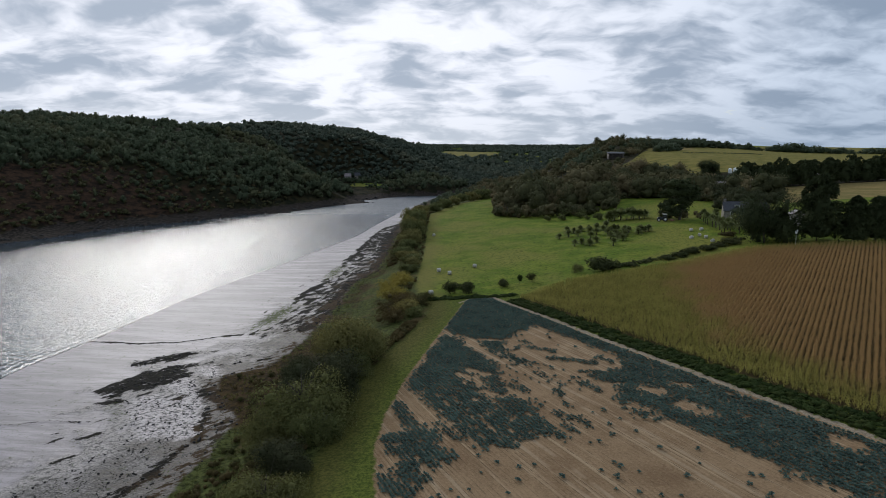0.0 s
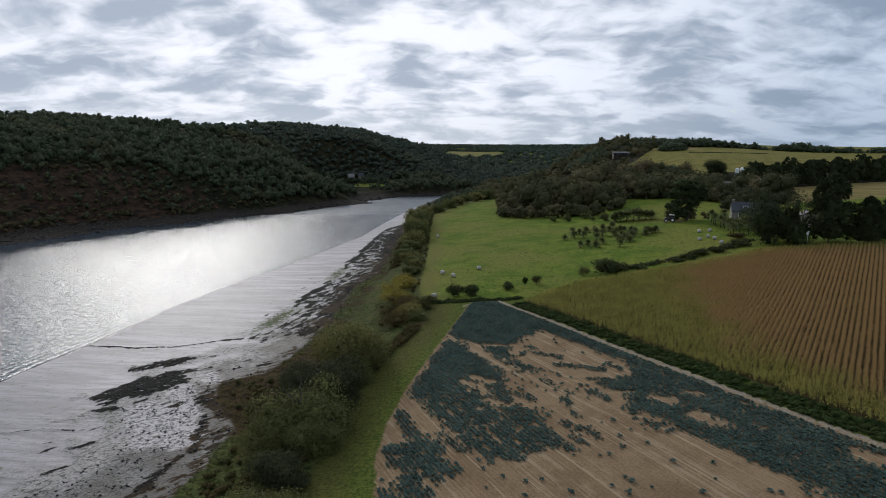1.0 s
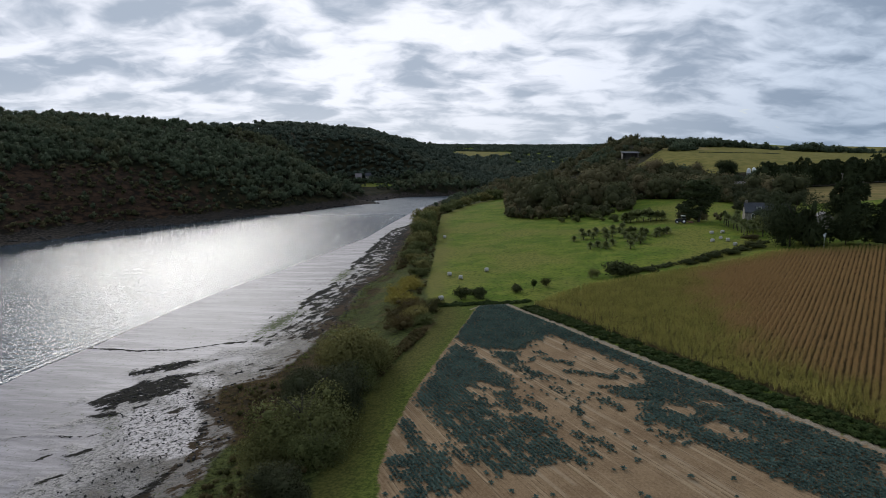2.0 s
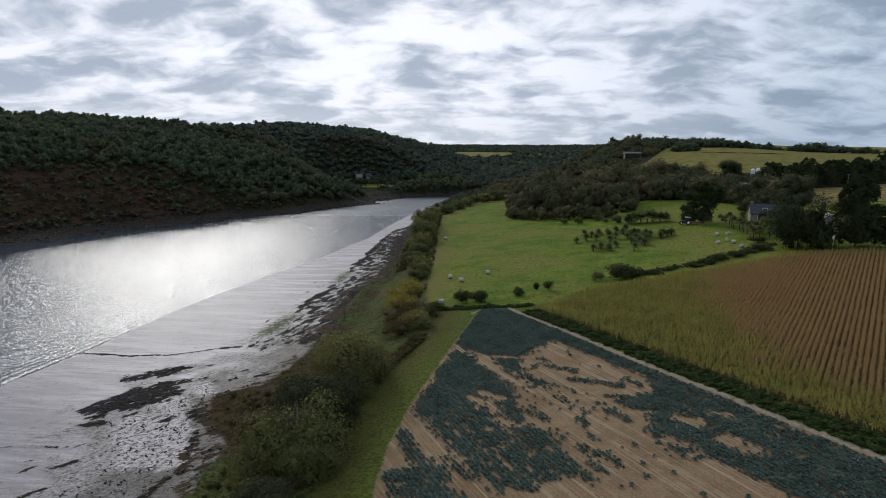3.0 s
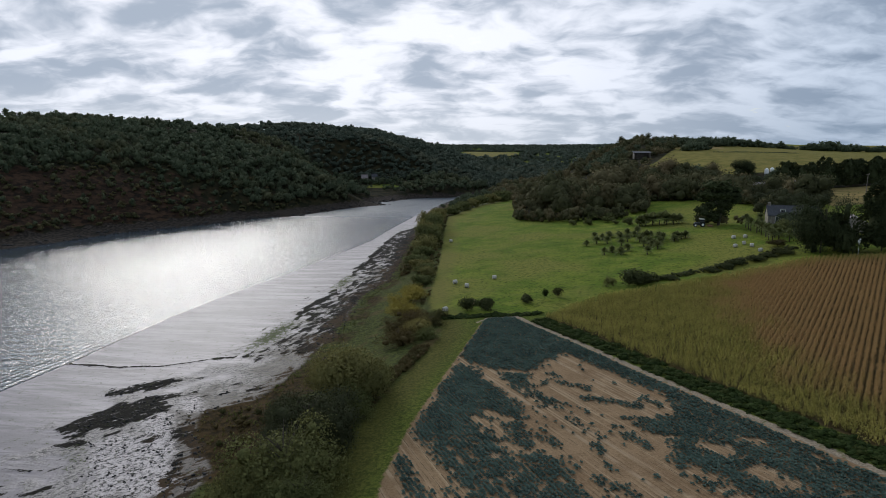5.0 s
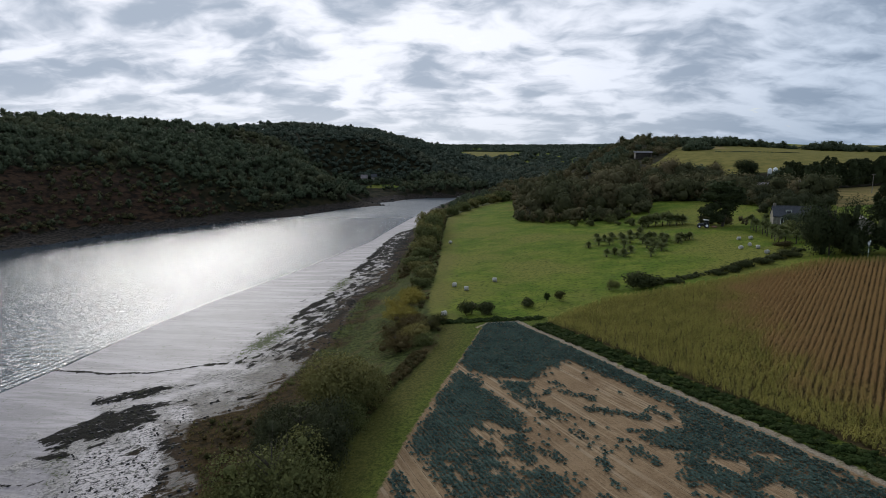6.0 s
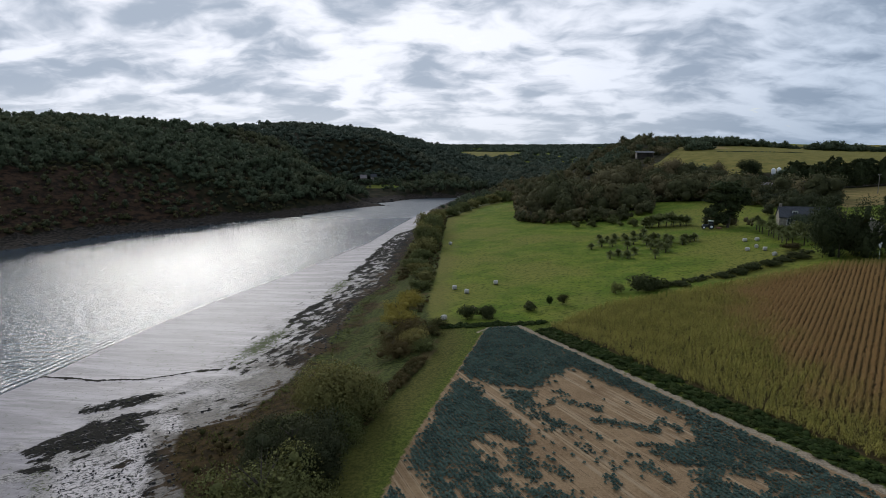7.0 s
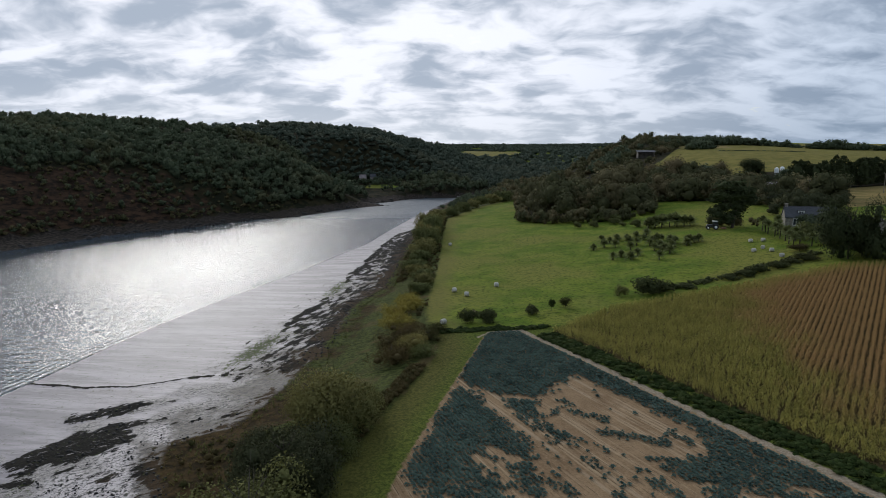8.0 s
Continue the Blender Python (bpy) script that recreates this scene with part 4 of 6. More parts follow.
rng = np.random.RandomState(21)
FULL = [wood_crown(rng, 18, 13000, 0.023, 0.74, body=0.5) for _ in range(3)]
WISPY = [wood_crown(rng, 14, 13000, 0.023, 0.68, body=0.42, lump=1.15) for _ in range(3)]
TWIGS = [twig_mesh(rng, 70) for _ in range(2)]
OPEN = [crown(rng, 10, 3000, 0.052, body=0.4, spread=0.75, slim=0.3, wisp=0.9) for _ in range(3)]
MID = [wood_crown(rng, 13, 3200, 0.048, 0.74, body=0.62) for _ in range(4)]
FINE = [wood_crown(rng, 7, 1700, 0.055, 0.6, body=0.6) for _ in range(3)]
TRUNKS = [trunk_mesh(1.0, 0.06, rng) for _ in range(3)]
MESHES = {}


def tree(name, label, category, x, y, h, r, kind, mat, tone, group="", stem=0.25, sink=0.0):
    """A tree or bush: its crown spans r metres round a trunk and reaches h metres up."""
    key = (id(kind), mat.name, tone)
    if key not in MESHES:
        MESHES[key] = crown_mesh(kind, mat, tone)
    t = thing(name, label, category, group, (x, y, ground_z(x, y) - sink), (x * 37 + y * 91) % 360)
    c = part("crown", MESHES[key], parent=t)
    c.scale, c.location = (r * 1.12, r * 1.12, (h * (1 - stem)) / 1.62), (0, 0, h * stem - 0.22 * h)
    w = part("trunk", TRUNKS[int(x * 7 + y * 3) % 3], parent=t)
    w.scale = (r * 0.7, r * 0.7, h * 0.58)
    if name == "bank_tree" and mat is M_HEDGE_LEAF:
        part("branchwork", TWIGS[int(x * 5 + y) % 2], parent=t, label="bare grey-brown shoots").scale = (r * 1.1, r * 1.1, h * 0.64)
    return t


BANK = "trees along the river bank"
yellow = "yellowing sallow bush on the river bank"
brown = "brownish leafless-tipped bush in the bank hedge"
for k, (x, y, h, r, tone, fam) in enumerate((
        (-17.5, 53, 5.5, 3.4, 0.5, 0), (-17.4, 61.5, 4.6, 3.2, 0.4, 1), (-20.5, 66.5, 3.4, 2.4, 0.6, 0), (-18.2, 75, 8.2, 5.4, 0.45, 0), (-22, 71.5, 5.8, 3.4, 0.6, 0), (-15, 69, 5.0, 3.0, 0.3, 0),
        (-17.8, 85.5, 7.6, 4.6, 0.1, 1), (-14.6, 82, 6.4, 3.4, 0.1, 1), (-20.8, 88.5, 6.0, 3.2, 0.2, 1), (-14.2, 89.5, 5.8, 3.0, 0.3, 0), (-15.8, 97, 9.0, 5.4, 0.75, 0), (-12.4, 97, 6.6, 3.6, 0.6, 0),
        (-17.6, 102, 6.4, 3.8, 0.8, 0), (-12, 103, 4.6, 2.8, 0.5, 0))):
    tree("bank_tree", "dark ivy-clad tree in the bank hedge above the mud" if fam else "wispy olive willow on the bank above the mud", "tree", x, y, h * 1.3, r * 1.12, (WISPY, FULL)[fam][k % 3], (M_HEDGE_LEAF, M_IVY)[fam], tone, BANK, 0.1, 0.5)
for k, (x, y, h, r, tone) in enumerate(((-9.5, 124, 5.2, 3.4, 0.9), (-6.0, 128, 4.8, 3.0, 1.0), (-7.5, 134, 5.0, 3.4, 0.95), (-3.5, 131, 3.8, 2.3, 0.5), (-4.0, 123.5, 3.6, 2.2, 0.2), (-10.5, 131, 4.5, 3.0, 0.8), (-2.2, 137, 3.0, 2.0, 0.4))):
    tree("bank_bush", brown, "bush", x, y, h, r, OPEN[k % 3], (M_SCRUB, M_HEDGE_LEAF)[k % 3 == 1], tone, "brown bushes on the bank", 0.05, 0.3)
for k, (x, y, h, r, tone) in enumerate(((-9.5, 143, 5.4, 3.4, 0.85), (-11, 151, 5.2, 3.2, 1.0), (-8.5, 157, 5.0, 2.8, 0.9), (-10, 164, 4.6, 2.8, 0.7))):
    tree("sallow_bush", yellow, "bush", x, y, h, r, OPEN[k % 3], M_SALLOW, tone, "yellow bushes on the bank", 0.05, 0.3)
for k, (x, y, h, r, tone) in enumerate((
        (-6.5, 172, 4.4, 2.8, 0.5), (-6, 181, 4.6, 3.0, 0.6), (-7, 190, 4.6, 3.2, 0.55), (-8, 199, 5.2, 3.6, 0.4), (-9, 209, 6.2, 4.4, 0.3), (-8, 219, 6.8, 4.4, 0.15),
        (-8.5, 230, 10.5, 4.8, 0.25), (-7, 242, 13, 4.8, 0.2), (-7.5, 255, 13.5, 5.0, 0.35), (-6.5, 268, 13.5, 5.0, 0.2), (-7.5, 281, 14, 5.4, 0.15), (-8, 296, 13.5, 6.0, 0.2),
        (-7, 312, 11.5, 5.4, 0.3), (-4, 328, 9.2, 5.2, 0.35), (2, 344, 8.6, 5.0, 0.25), (8, 360, 8.6, 5.0, 0.4), (15, 376, 8.6, 5.0, 0.3), (22, 392, 9.0, 5.2, 0.2), (30, 410, 10, 5.6, 0.3), (37, 424, 11, 6.0, 0.3))):
    tree("hedge_tree", "rounded dark-green tree in the hedge between meadow and river", "tree", x, y, h, r, MID[k % 4], M_HEDGE_LEAF, (0.2, 0.7, 0.4, 0.8, 0.35)[k % 5], "hedge along the meadow", 0.1, 0.3)
for k, (x, y, h, r, tone) in enumerate(((4.0, 140.8, 4.6, 2.2, 0.0), (8.4, 140.6, 4.9, 2.3, 0.0), (17.7, 144.0, 3.5, 1.8, 0.1))):   # they leaf almost to the ground
    tree("round_shrub", "dense dark-green rounded shrub on the meadow's edge", "shrub", x, y, h, r, FINE[k], M_SHRUB, tone, "shrubs at the meadow's edge", 0.04, 0.3)
tree("sapling", "slim young tree with sparse leaves", "tree", 21.7, 145.3, 3.4, 0.8, FINE[0], M_BRAMBLE, 0.4, "young trees", 0.2)
tree("sapling", "grey bare-branched young tree", "tree", 24.8, 146.7, 3.2, 1.3, OPEN[1], M_SCRUB, 0.3, "young trees", 0.2)
tree("grey_bush", "thin greyish bush beside the meadow hedge", "bush", 37.2, 150.5, 3.4, 1.4, OPEN[2], M_HEDGE_LEAF, 0.5, "", 0.05)
tree("wide_bush", "wide dense evergreen bush between meadow and maize", "bush", 43.6, 150.4, 6.4, 4.4, FINE[2], M_SHRUB, 0.1, "", 0.02, 0.3)
tree("low_bush", "low dark bush in the maize hedge", "bush", 51.6, 152, 2.2, 2.6, FINE[1], M_SHRUB, 0.2, "bushes in the maize hedge", 0.0, 0.2)
for k, (x, y, h, r) in enumerate(((63, 154.5, 1.9, 2.2), (67, 156.2, 2.6, 2.6), (70.5, 157.5, 3.2, 2.8), (75, 159, 2.4, 2.6), (79, 161, 2.2, 2.6), (83, 161.5, 3.0, 2.8))):
    tree("low_bush", "low dark bush in the maize hedge", "bush", x, y, h, r, FINE[k % 3], M_SHRUB, 0.1 + 0.1 * k, "bushes in the maize hedge", 0.0, 0.2)
for k, (x, y, h, r) in enumerate(((50.5, 255.3, 3.6, 2.0), (55.8, 252.2, 4.4, 2.2), (63.8, 252.8, 4.2, 2.6), (64.8, 245.2, 2.6, 1.6), (67.8, 239.2, 5.0, 2.4), (71.0, 233.0, 4.6, 3.0), (60, 262, 5.5, 3.6), (66, 258, 5.5, 3.6))):
    tree("meadow_shrub", "bushy green shrub at the foot of the wood", "shrub", x, y, h, r, FINE[k % 3], M_HEDGE_LEAF, 0.05 * k, "shrubs below the wood", 0.05, 0.2)
tree("garden_tree", "small olive garden tree in front of the farmhouse", "tree", 96.5, 184, 7.0, 3.4, MID[2], M_HEDGE_LEAF, 0.2, "garden trees", 0.15)
tree("garden_tree", "bushy garden tree beside the farmhouse", "tree", 103, 193, 7.5, 3.8, MID[3], M_WOOD_LEAF, 0.1, "garden trees", 0.12)
tree("garden_tree", "bushy garden tree beside the farmhouse", "tree", 109, 195, 8.0, 4.0, MID[1], M_WOOD_LEAF, 0.0, "garden trees", 0.12)
tree("garden_bush", "pale flowering bush by the garden palms", "bush", 96.5, 176.5, 2.6, 2.4, FINE[1], M_HEDGE_LEAF, 0.6, "garden bushes", 0.02)
tree("garden_bush", "brownish bush on the garden bank", "bush", 86.5, 170.5, 2.8, 2.6, FINE[2], M_SCRUB, 0.7, "garden bushes", 0.02)
tree("field_oak", "lone dark oak standing in the upper field", "tree", 166.5, 358, 13.0, 6.4, FULL[2], M_CONIFER, 0.2, "", 0.0, 1.0)


# ---- conifers ----
def conifer(rng, boughs, sprays, leaf, point=0.6, low=0.05):
    """A unit conifer, one metre in radius and height: uneven boughs of short sprays round a dark inner body."""
    v, f = blob(rng, 6, 8)
    z = np.clip((v[:, 2] + 1) / 2, 0, 1)
    prof = lambda t: np.clip(1 - t, 0.0, 1) ** point * (0.6 + 0.4 * np.minimum(1, t * 5))
    rad = np.linalg.norm(v[:, :2], axis=1) + 1e-6
    v[:, :2] *= (prof(z) * 0.6 / np.maximum(rad, 0.25))[:, None] * np.minimum(1, rad * 2)[:, None]
    v[:, 2] = z * 0.93
    t = low + (0.99 - low) * (np.arange(boughs) + rng.rand(boughs)) / boughs
    a = np.arange(boughs) * 2.4 + 0.6 * rng.randn(boughs)
    reach = prof(t) * (0.62 + 0.3 * rng.rand(boughs)) + 0.01
    c = np.stack([reach * np.cos(a), reach * np.sin(a), t], -1)
    wide = 0.10 + 0.20 * prof(t) * (0.7 + 0.6 * rng.rand(boughs))
    k = np.repeat(np.arange(boughs), sprays)
    d = rng.randn(len(k), 3)
    d[:, 2] = np.abs(d[:, 2]) - 0.3
    d /= np.linalg.norm(d, axis=1)[:, None]
    p = c[k] + d * (wide[k] * (0.7 + 0.4 * rng.rand(len(k))))[:, None] * (1, 1, 0.42)
    out = d * (1, 1, 0.5) + 0.5 * rng.randn(len(k), 3)
    out /= np.linalg.norm(out, axis=1)[:, None]
    across = np.cross(out, rng.randn(len(k), 3))
    across /= np.linalg.norm(across, axis=1)[:, None]
    s = leaf * (0.6 + 0.8 * rng.rand(len(k)))[:, None]
    q = np.stack([p + out * s, p - out * s * 0.6 + across * s * 0.5, p - out * s * 0.6 - across * s * 0.5], 1)
    q[..., 2] = p[:, None, 2] + (q[..., 2] - p[:, None, 2]) * 0.5
    i = np.arange(3 * len(k)).reshape(-1, 3) + len(v)
    return np.r_[v, q.reshape(-1, 3)], np.r_[f, i[:, (0, 1, 2, 2)]]


rng = np.random.RandomState(33)
CYPRESS = [conifer(rng, 60, 150, 0.055, 0.5), conifer(rng, 70, 130, 0.055, 0.62), conifer(rng, 26, 60, 0.10, 0.3)]


def conifer_tree(label, x, y, h, r, k, group):
    key = ("cypress", k)
    if key not in MESHES:
        MESHES[key] = crown_mesh(CYPRESS[k], M_CONIFER, 0.1 * k, 0.0)
    t = thing("conifer", label, "tree", group, (x, y, ground_z(x, y) - 0.2), x * 53 % 360)
    c = part("crown", MESHES[key], parent=t)
    c.scale, c.location = (r, r, h - 0.5), (0, 0, 0.5)
    part("trunk", TRUNKS[k % 3], parent=t).scale = (3.5, 3.5, h * 0.6)


for x, y, h, r, k in ((102.5, 155, 17.5, 7.2, 0), (109, 150, 12, 5.4, 1), (115, 150, 11.5, 5.6, 0), (121, 149, 12, 5.8, 1), (127, 152, 11, 5.6, 0), (95, 160.5, 9, 4.8, 1)):
    conifer_tree("tall dense dark evergreen conifer by the maize field", x, y, h, r, k, "conifers by the house")
for k in range(24):
    x = 158 + 3.6 * k
    conifer_tree("dark windbreak cypress in a closed row", x, 300 + 1.5 * math.sin(k * 2.1), 11.6 + 1.1 * math.sin(k * 1.7) + (1.6 if k % 5 == 0 else 0), 5.2, 2, "windbreak row")


tree("garden_oak", "broad domed dark evergreen oak by the maize field", "tree", 90, 157.5, 19.0, 6.0, FULL[0], M_CONIFER, 0.3, "", 0.06, 0.3)


def pine(x, y):
    """The spreading pine: a leaning double trunk and several flat clouds of needles."""
    t = thing("spreading_pine", "dark spreading pine with a bare leaning trunk", "tree", "", (x, y, ground_z(x, y)))
    bm = bmesh.new()
    tube(bm, (0, 0, -0.5), (1.0, 0, 6), 0.5, 0.4, 9), tube(bm, (1.0, 0, 6), (0.4, 0.3, 12), 0.4, 0.2, 8)
    part("trunk", bm, M_BARK, t)
    for a, b in (((1.0, 0, 5.5), (4.2, 0.5, 9.5)), ((0.9, 0, 6), (-4, 0, 9)), ((0.5, 0, 3.0), (-5, 0.3, 4.2)), ((0.7, 0.2, 8), (3.6, 0, 10.8))):
        bm = bmesh.new()
        part("limb", tube(bm, a, b, 0.22, 0.09, 6), M_BARK, t)
    rng = np.random.RandomState(8)
    for c, r in (((-0.5, 0, 12.4), (4.6, 4.2, 2.8)), ((3.6, 0.2, 10.6), (3.6, 3.2, 2.3)), ((-3.8, 0, 9.8), (3.6, 3.2, 2.5)), ((-5.2, 0.2, 4.4), (2.8, 2.6, 2.4)), ((4.8, 0.4, 9.4), (2.6, 2.4, 1.6)), ((0.4, 0, 9.5), (3.4, 3, 2.4)), ((-3, 0, 2.4), (2.8, 2.6, 2.0)), ((0.8, 0.4, 6.6), (3.8, 3.0, 2.4)), ((-2.4, 0.4, 6.4), (3.4, 2.8, 2.2)), ((3.0, 0.4, 7.4), (3.0, 2.6, 1.8)), ((-0.6, 0.6, 3.6), (3.0, 2.6, 1.9))):
        v, q = crown(rng, 5, 420, 0.11, body=0.75)
        part("needle_cloud", mesh_of("needle_cloud", v * r * np.array((1.25, 1.25, 1.35)) + c, q.ravel(), np.full(len(q), 4), M_CONIFER, np.full(len(v), 0.1)), parent=t)


pine(90.2, 214.5)


# ---- palms ----
def fronds(rng, n, length, droop, width, lift):
    """Fronds arching from a point: each a keeled strip with a notched fan end."""
    V, Q, k = [], [], 0
    for i in range(n):
        a = i * 2.4 + 0.3 * rng.randn()
        el = lift * (0.9 * rng.rand() + 0.1) - 0.55 * (i % 3 == 0)
        ln = length * (0.75 + 0.4 * rng.rand())
        out, sid = np.array([math.cos(a), math.sin(a), 0]), np.array([-math.sin(a), math.cos(a), 0])
        path = [out * ln * s * math.cos(el) + np.array([0, 0, ln * (s * math.sin(el) - droop * s * s)]) for s in (0.0, 0.35, 0.7, 1.0)]
        for (p, w) in zip(path, (0.05, 0.75, 1.0, 0.12)):
            V += [p - sid * w * width + (0, 0, -0.25 * w * width), p, p + sid * w * width + (0, 0, -0.25 * w * width)]
        for s in range(3):
            b = k + 3 * s
            Q += [(b, b + 3, b + 4, b + 1), (b + 1, b + 4, b + 5, b + 2)]
        k += 12
    return np.array(V), np.array(Q)


def palm_meshes(seed, n, length, droop, width, lift, tone):
    v, q = fronds(np.random.RandomState(seed), n, length, droop, width, lift)
    return mesh_of("fronds", v, q.ravel(), np.full(len(q), 4), M_PALM, np.full(len(v), tone))


def palm_trunk(r):
    bm = bmesh.new()
    for k in range(6):
        tube(bm, (0, 0, k / 6 - 0.05 * (k == 0)), (0, 0, (k + 1) / 6), r * (1.1 - 0.03 * k), r * (0.95 - 0.03 * k), 8)
    me = bpy.data.meshes.new("trunk")
    bm.to_mesh(me)
    bm.free()
    me.materials.append(M_BARK)
    return me


P_TRUNK = palm_trunk(0.12)
P_SHORT = [palm_meshes(19 + s, 120, 1.25, 0.28, 0.12, 1.55, 0.02 + 0.08 * s) for s in range(3)]   # dense round heads


def palm(label, x, y, trunk, crown_me, s, group, thick=1.0):
    t = thing("palm_tree", label, "palm", group, (x, y, ground_z(x, y)), (x * 71 + y * 13) % 360)
    part("trunk", P_TRUNK, parent=t).scale = (thick, thick, trunk)
    c = part("fronds", crown_me, parent=t)
    c.scale, c.location = (s, s, s), (0, 0, trunk)


for k, (x, y) in enumerate((
        (44.9, 206.7), (50.3, 218.6), (48.6, 208.7), (52.0, 215.2), (51.6, 207.1), (54.9, 217.2), (57.3, 214.9), (54.2, 200.2), (50.3, 187.0), (46.0, 188.8), (49.0, 191.5),
        (60.5, 215.5), (57.6, 205.6), (53.6, 191.5), (64.2, 216.8), (61.9, 212.2), (60.4, 201.9), (63.9, 206.5), (65.4, 206.7), (61.8, 197.5), (61.7, 193.7), (59.5, 195.1),
        (56.5, 182.4), (66.6, 202.8), (67.0, 199.9), (64.6, 195.9), (61.4, 188.3), (69.8, 198.0), (68.7, 195.3), (70.4, 197.6), (71.9, 197.9), (73.1, 197.9), (56.4, 209.5), (62.5, 206.0))):
    palm("short fan palm with a shaggy trunk in the meadow", x, y, 0.9 + 0.3 * ((k * 7) % 5) / 2.5, P_SHORT[k % 3], 1.3 + 0.16 * (k % 3), "palms planted in the meadow", 1.5)
for k, (x, y, h) in enumerate(((69.5, 231.5, 2.0), (71.6, 230.8, 2.6), (73.8, 230.5, 2.2), (76.0, 229.4, 2.8), (78.2, 228.5, 2.3), (80.2, 227.5, 2.0), (82, 227, 1.6), (74.6, 233, 2.6), (78.6, 231.6, 2.8))):
    palm("tall palm with drooping fronds in a close clump", x, y, h, P_SHORT[k % 3], 2.3, "palm clump by the paddock", 1.4)
for k, (x, y, h) in enumerate(((94.3, 203.9, 3.2), (92.7, 197.5, 2.8), (92.3, 193, 2.8), (91.9, 189.6, 2.6), (91.1, 185.5, 2.7), (89.6, 181, 2.5), (88.5, 177, 2.4), (96.2, 199, 3.8), (92, 175, 2.4), (95.5, 176, 3.0), (93.5, 200.5, 2.6), (94.2, 195, 3.0), (93.2, 188, 2.4), (92.6, 183.5, 2.8), (91, 178.5, 2.2))):
    palm("garden palm with a slim trunk beside the house", x, y, h, P_SHORT[k % 3], 1.5, "palms in the garden", 1.2)


# ---- bales, tractor, posts ----
def bale_mesh():
    """A wrapped round bale: a drum with eased, uneven rims lying on its side."""
    bm = bmesh.new()
    prof = ((-0.6, 0.0), (-0.6, 0.35), (-0.58, 0.56), (-0.5, 0.63), (-0.25, 0.655), (0.0, 0.645), (0.25, 0.66), (0.5, 0.63), (0.58, 0.55), (0.6, 0.35), (0.6, 0.0))
    rng, n = np.random.RandomState(2), 18
    rings = []
    for x, r in prof:
        if r == 0:
            rings.append([bm.verts.new((x, 0, 0.62))])
        else:
            rings.append([bm.verts.new((x + 0.012 * rng.randn(), r * math.cos(a) * (1 + 0.012 * rng.randn()), 0.62 + r * (0.95 if math.sin(a) < 0 else 1.0) * math.sin(a))) for a in np.arange(n) * 2 * math.pi / n])
    for a, b in zip(rings, rings[1:]):
        for s in range(n):
            t = (s + 1) % n
            bm.faces.new([a[0], b[s], b[t]] if len(a) == 1 else [a[s], a[t], b[0]] if len(b) == 1 else [a[s], a[t], b[t], b[s]])
    bmesh.ops.recalc_face_normals(bm, faces=bm.faces)
    for f in bm.faces:
        f.smooth = True
    me = bpy.data.meshes.new("round_bale")
    bm.to_mesh(me)
    bm.free()
    me.materials.append(M_FILM)
    return me


BALE = bale_mesh()
straw = BALE.copy()
straw.materials.clear()
straw.materials.append(M_STRAW)
for k, (x, y, a) in enumerate(((1.9, 168.5, 20), (4.8, 163.4, -10), (12.4, 170.9, 5), (-0.6, 141.1, 40), (1.2, 241.1, 30), (83.3, 188.3, 10), (78.4, 176.7, 20), (81.7, 178.7, 60), (86.2, 187.4, 15), (81.7, 174.3, -15), (80.6, 167.6, 30))):
    b = new("round_bale", BALE)
    b.matrix_world = pose(x, y, ground_z(x, y) - 0.02, 0, 0, a) @ Matrix.Scale(0.88 if k < 5 else 0.8, 4)
    tagged(b, "white film-wrapped round bale lying on the meadow" if k < 5 else "white film-wrapped round bale near the garden", "bale", "wrapped bales")
b = new("round_bale", straw)
b.matrix_world = pose(5.5, 145.6, ground_z(5.5, 145.6) - 0.02, 0, 0, 70)
tagged(b, "tan unwrapped round bale between two shrubs", "bale")


def wheel(parent, x, y, r, w, rim):
    bm = bmesh.new()
    bmesh.ops.create_cone(bm, cap_ends=True, segments=24, radius1=r, radius2=r, depth=w, matrix=Matrix.Translation((x, y, r)) @ Matrix.Rotation(math.pi / 2, 4, "X"))
    bmesh.ops.bevel(bm, geom=[e for e in bm.edges if len(e.link_faces) == 2 and any(len(f.verts) > 4 for f in e.link_faces)], offset=r * 0.14, segments=2, affect="EDGES")
    for k in range(14):
        a = k * 2 * math.pi / 14
        box(bm, (x + r * math.cos(a), y, r + r * math.sin(a)), (0.06, w * 0.9, 0.06))
    tyre = part("wheel", bm, M_RUBBER, parent, "black lugged tyre")
    bm = bmesh.new()
    bmesh.ops.create_cone(bm, cap_ends=True, segments=18, radius1=r * 0.55, radius2=r * 0.5, depth=w * 1.06, matrix=Matrix.Translation((x, y, r)) @ Matrix.Rotation(math.pi / 2, 4, "X"))
    part("rim", bm, M_WHITE, tyre)


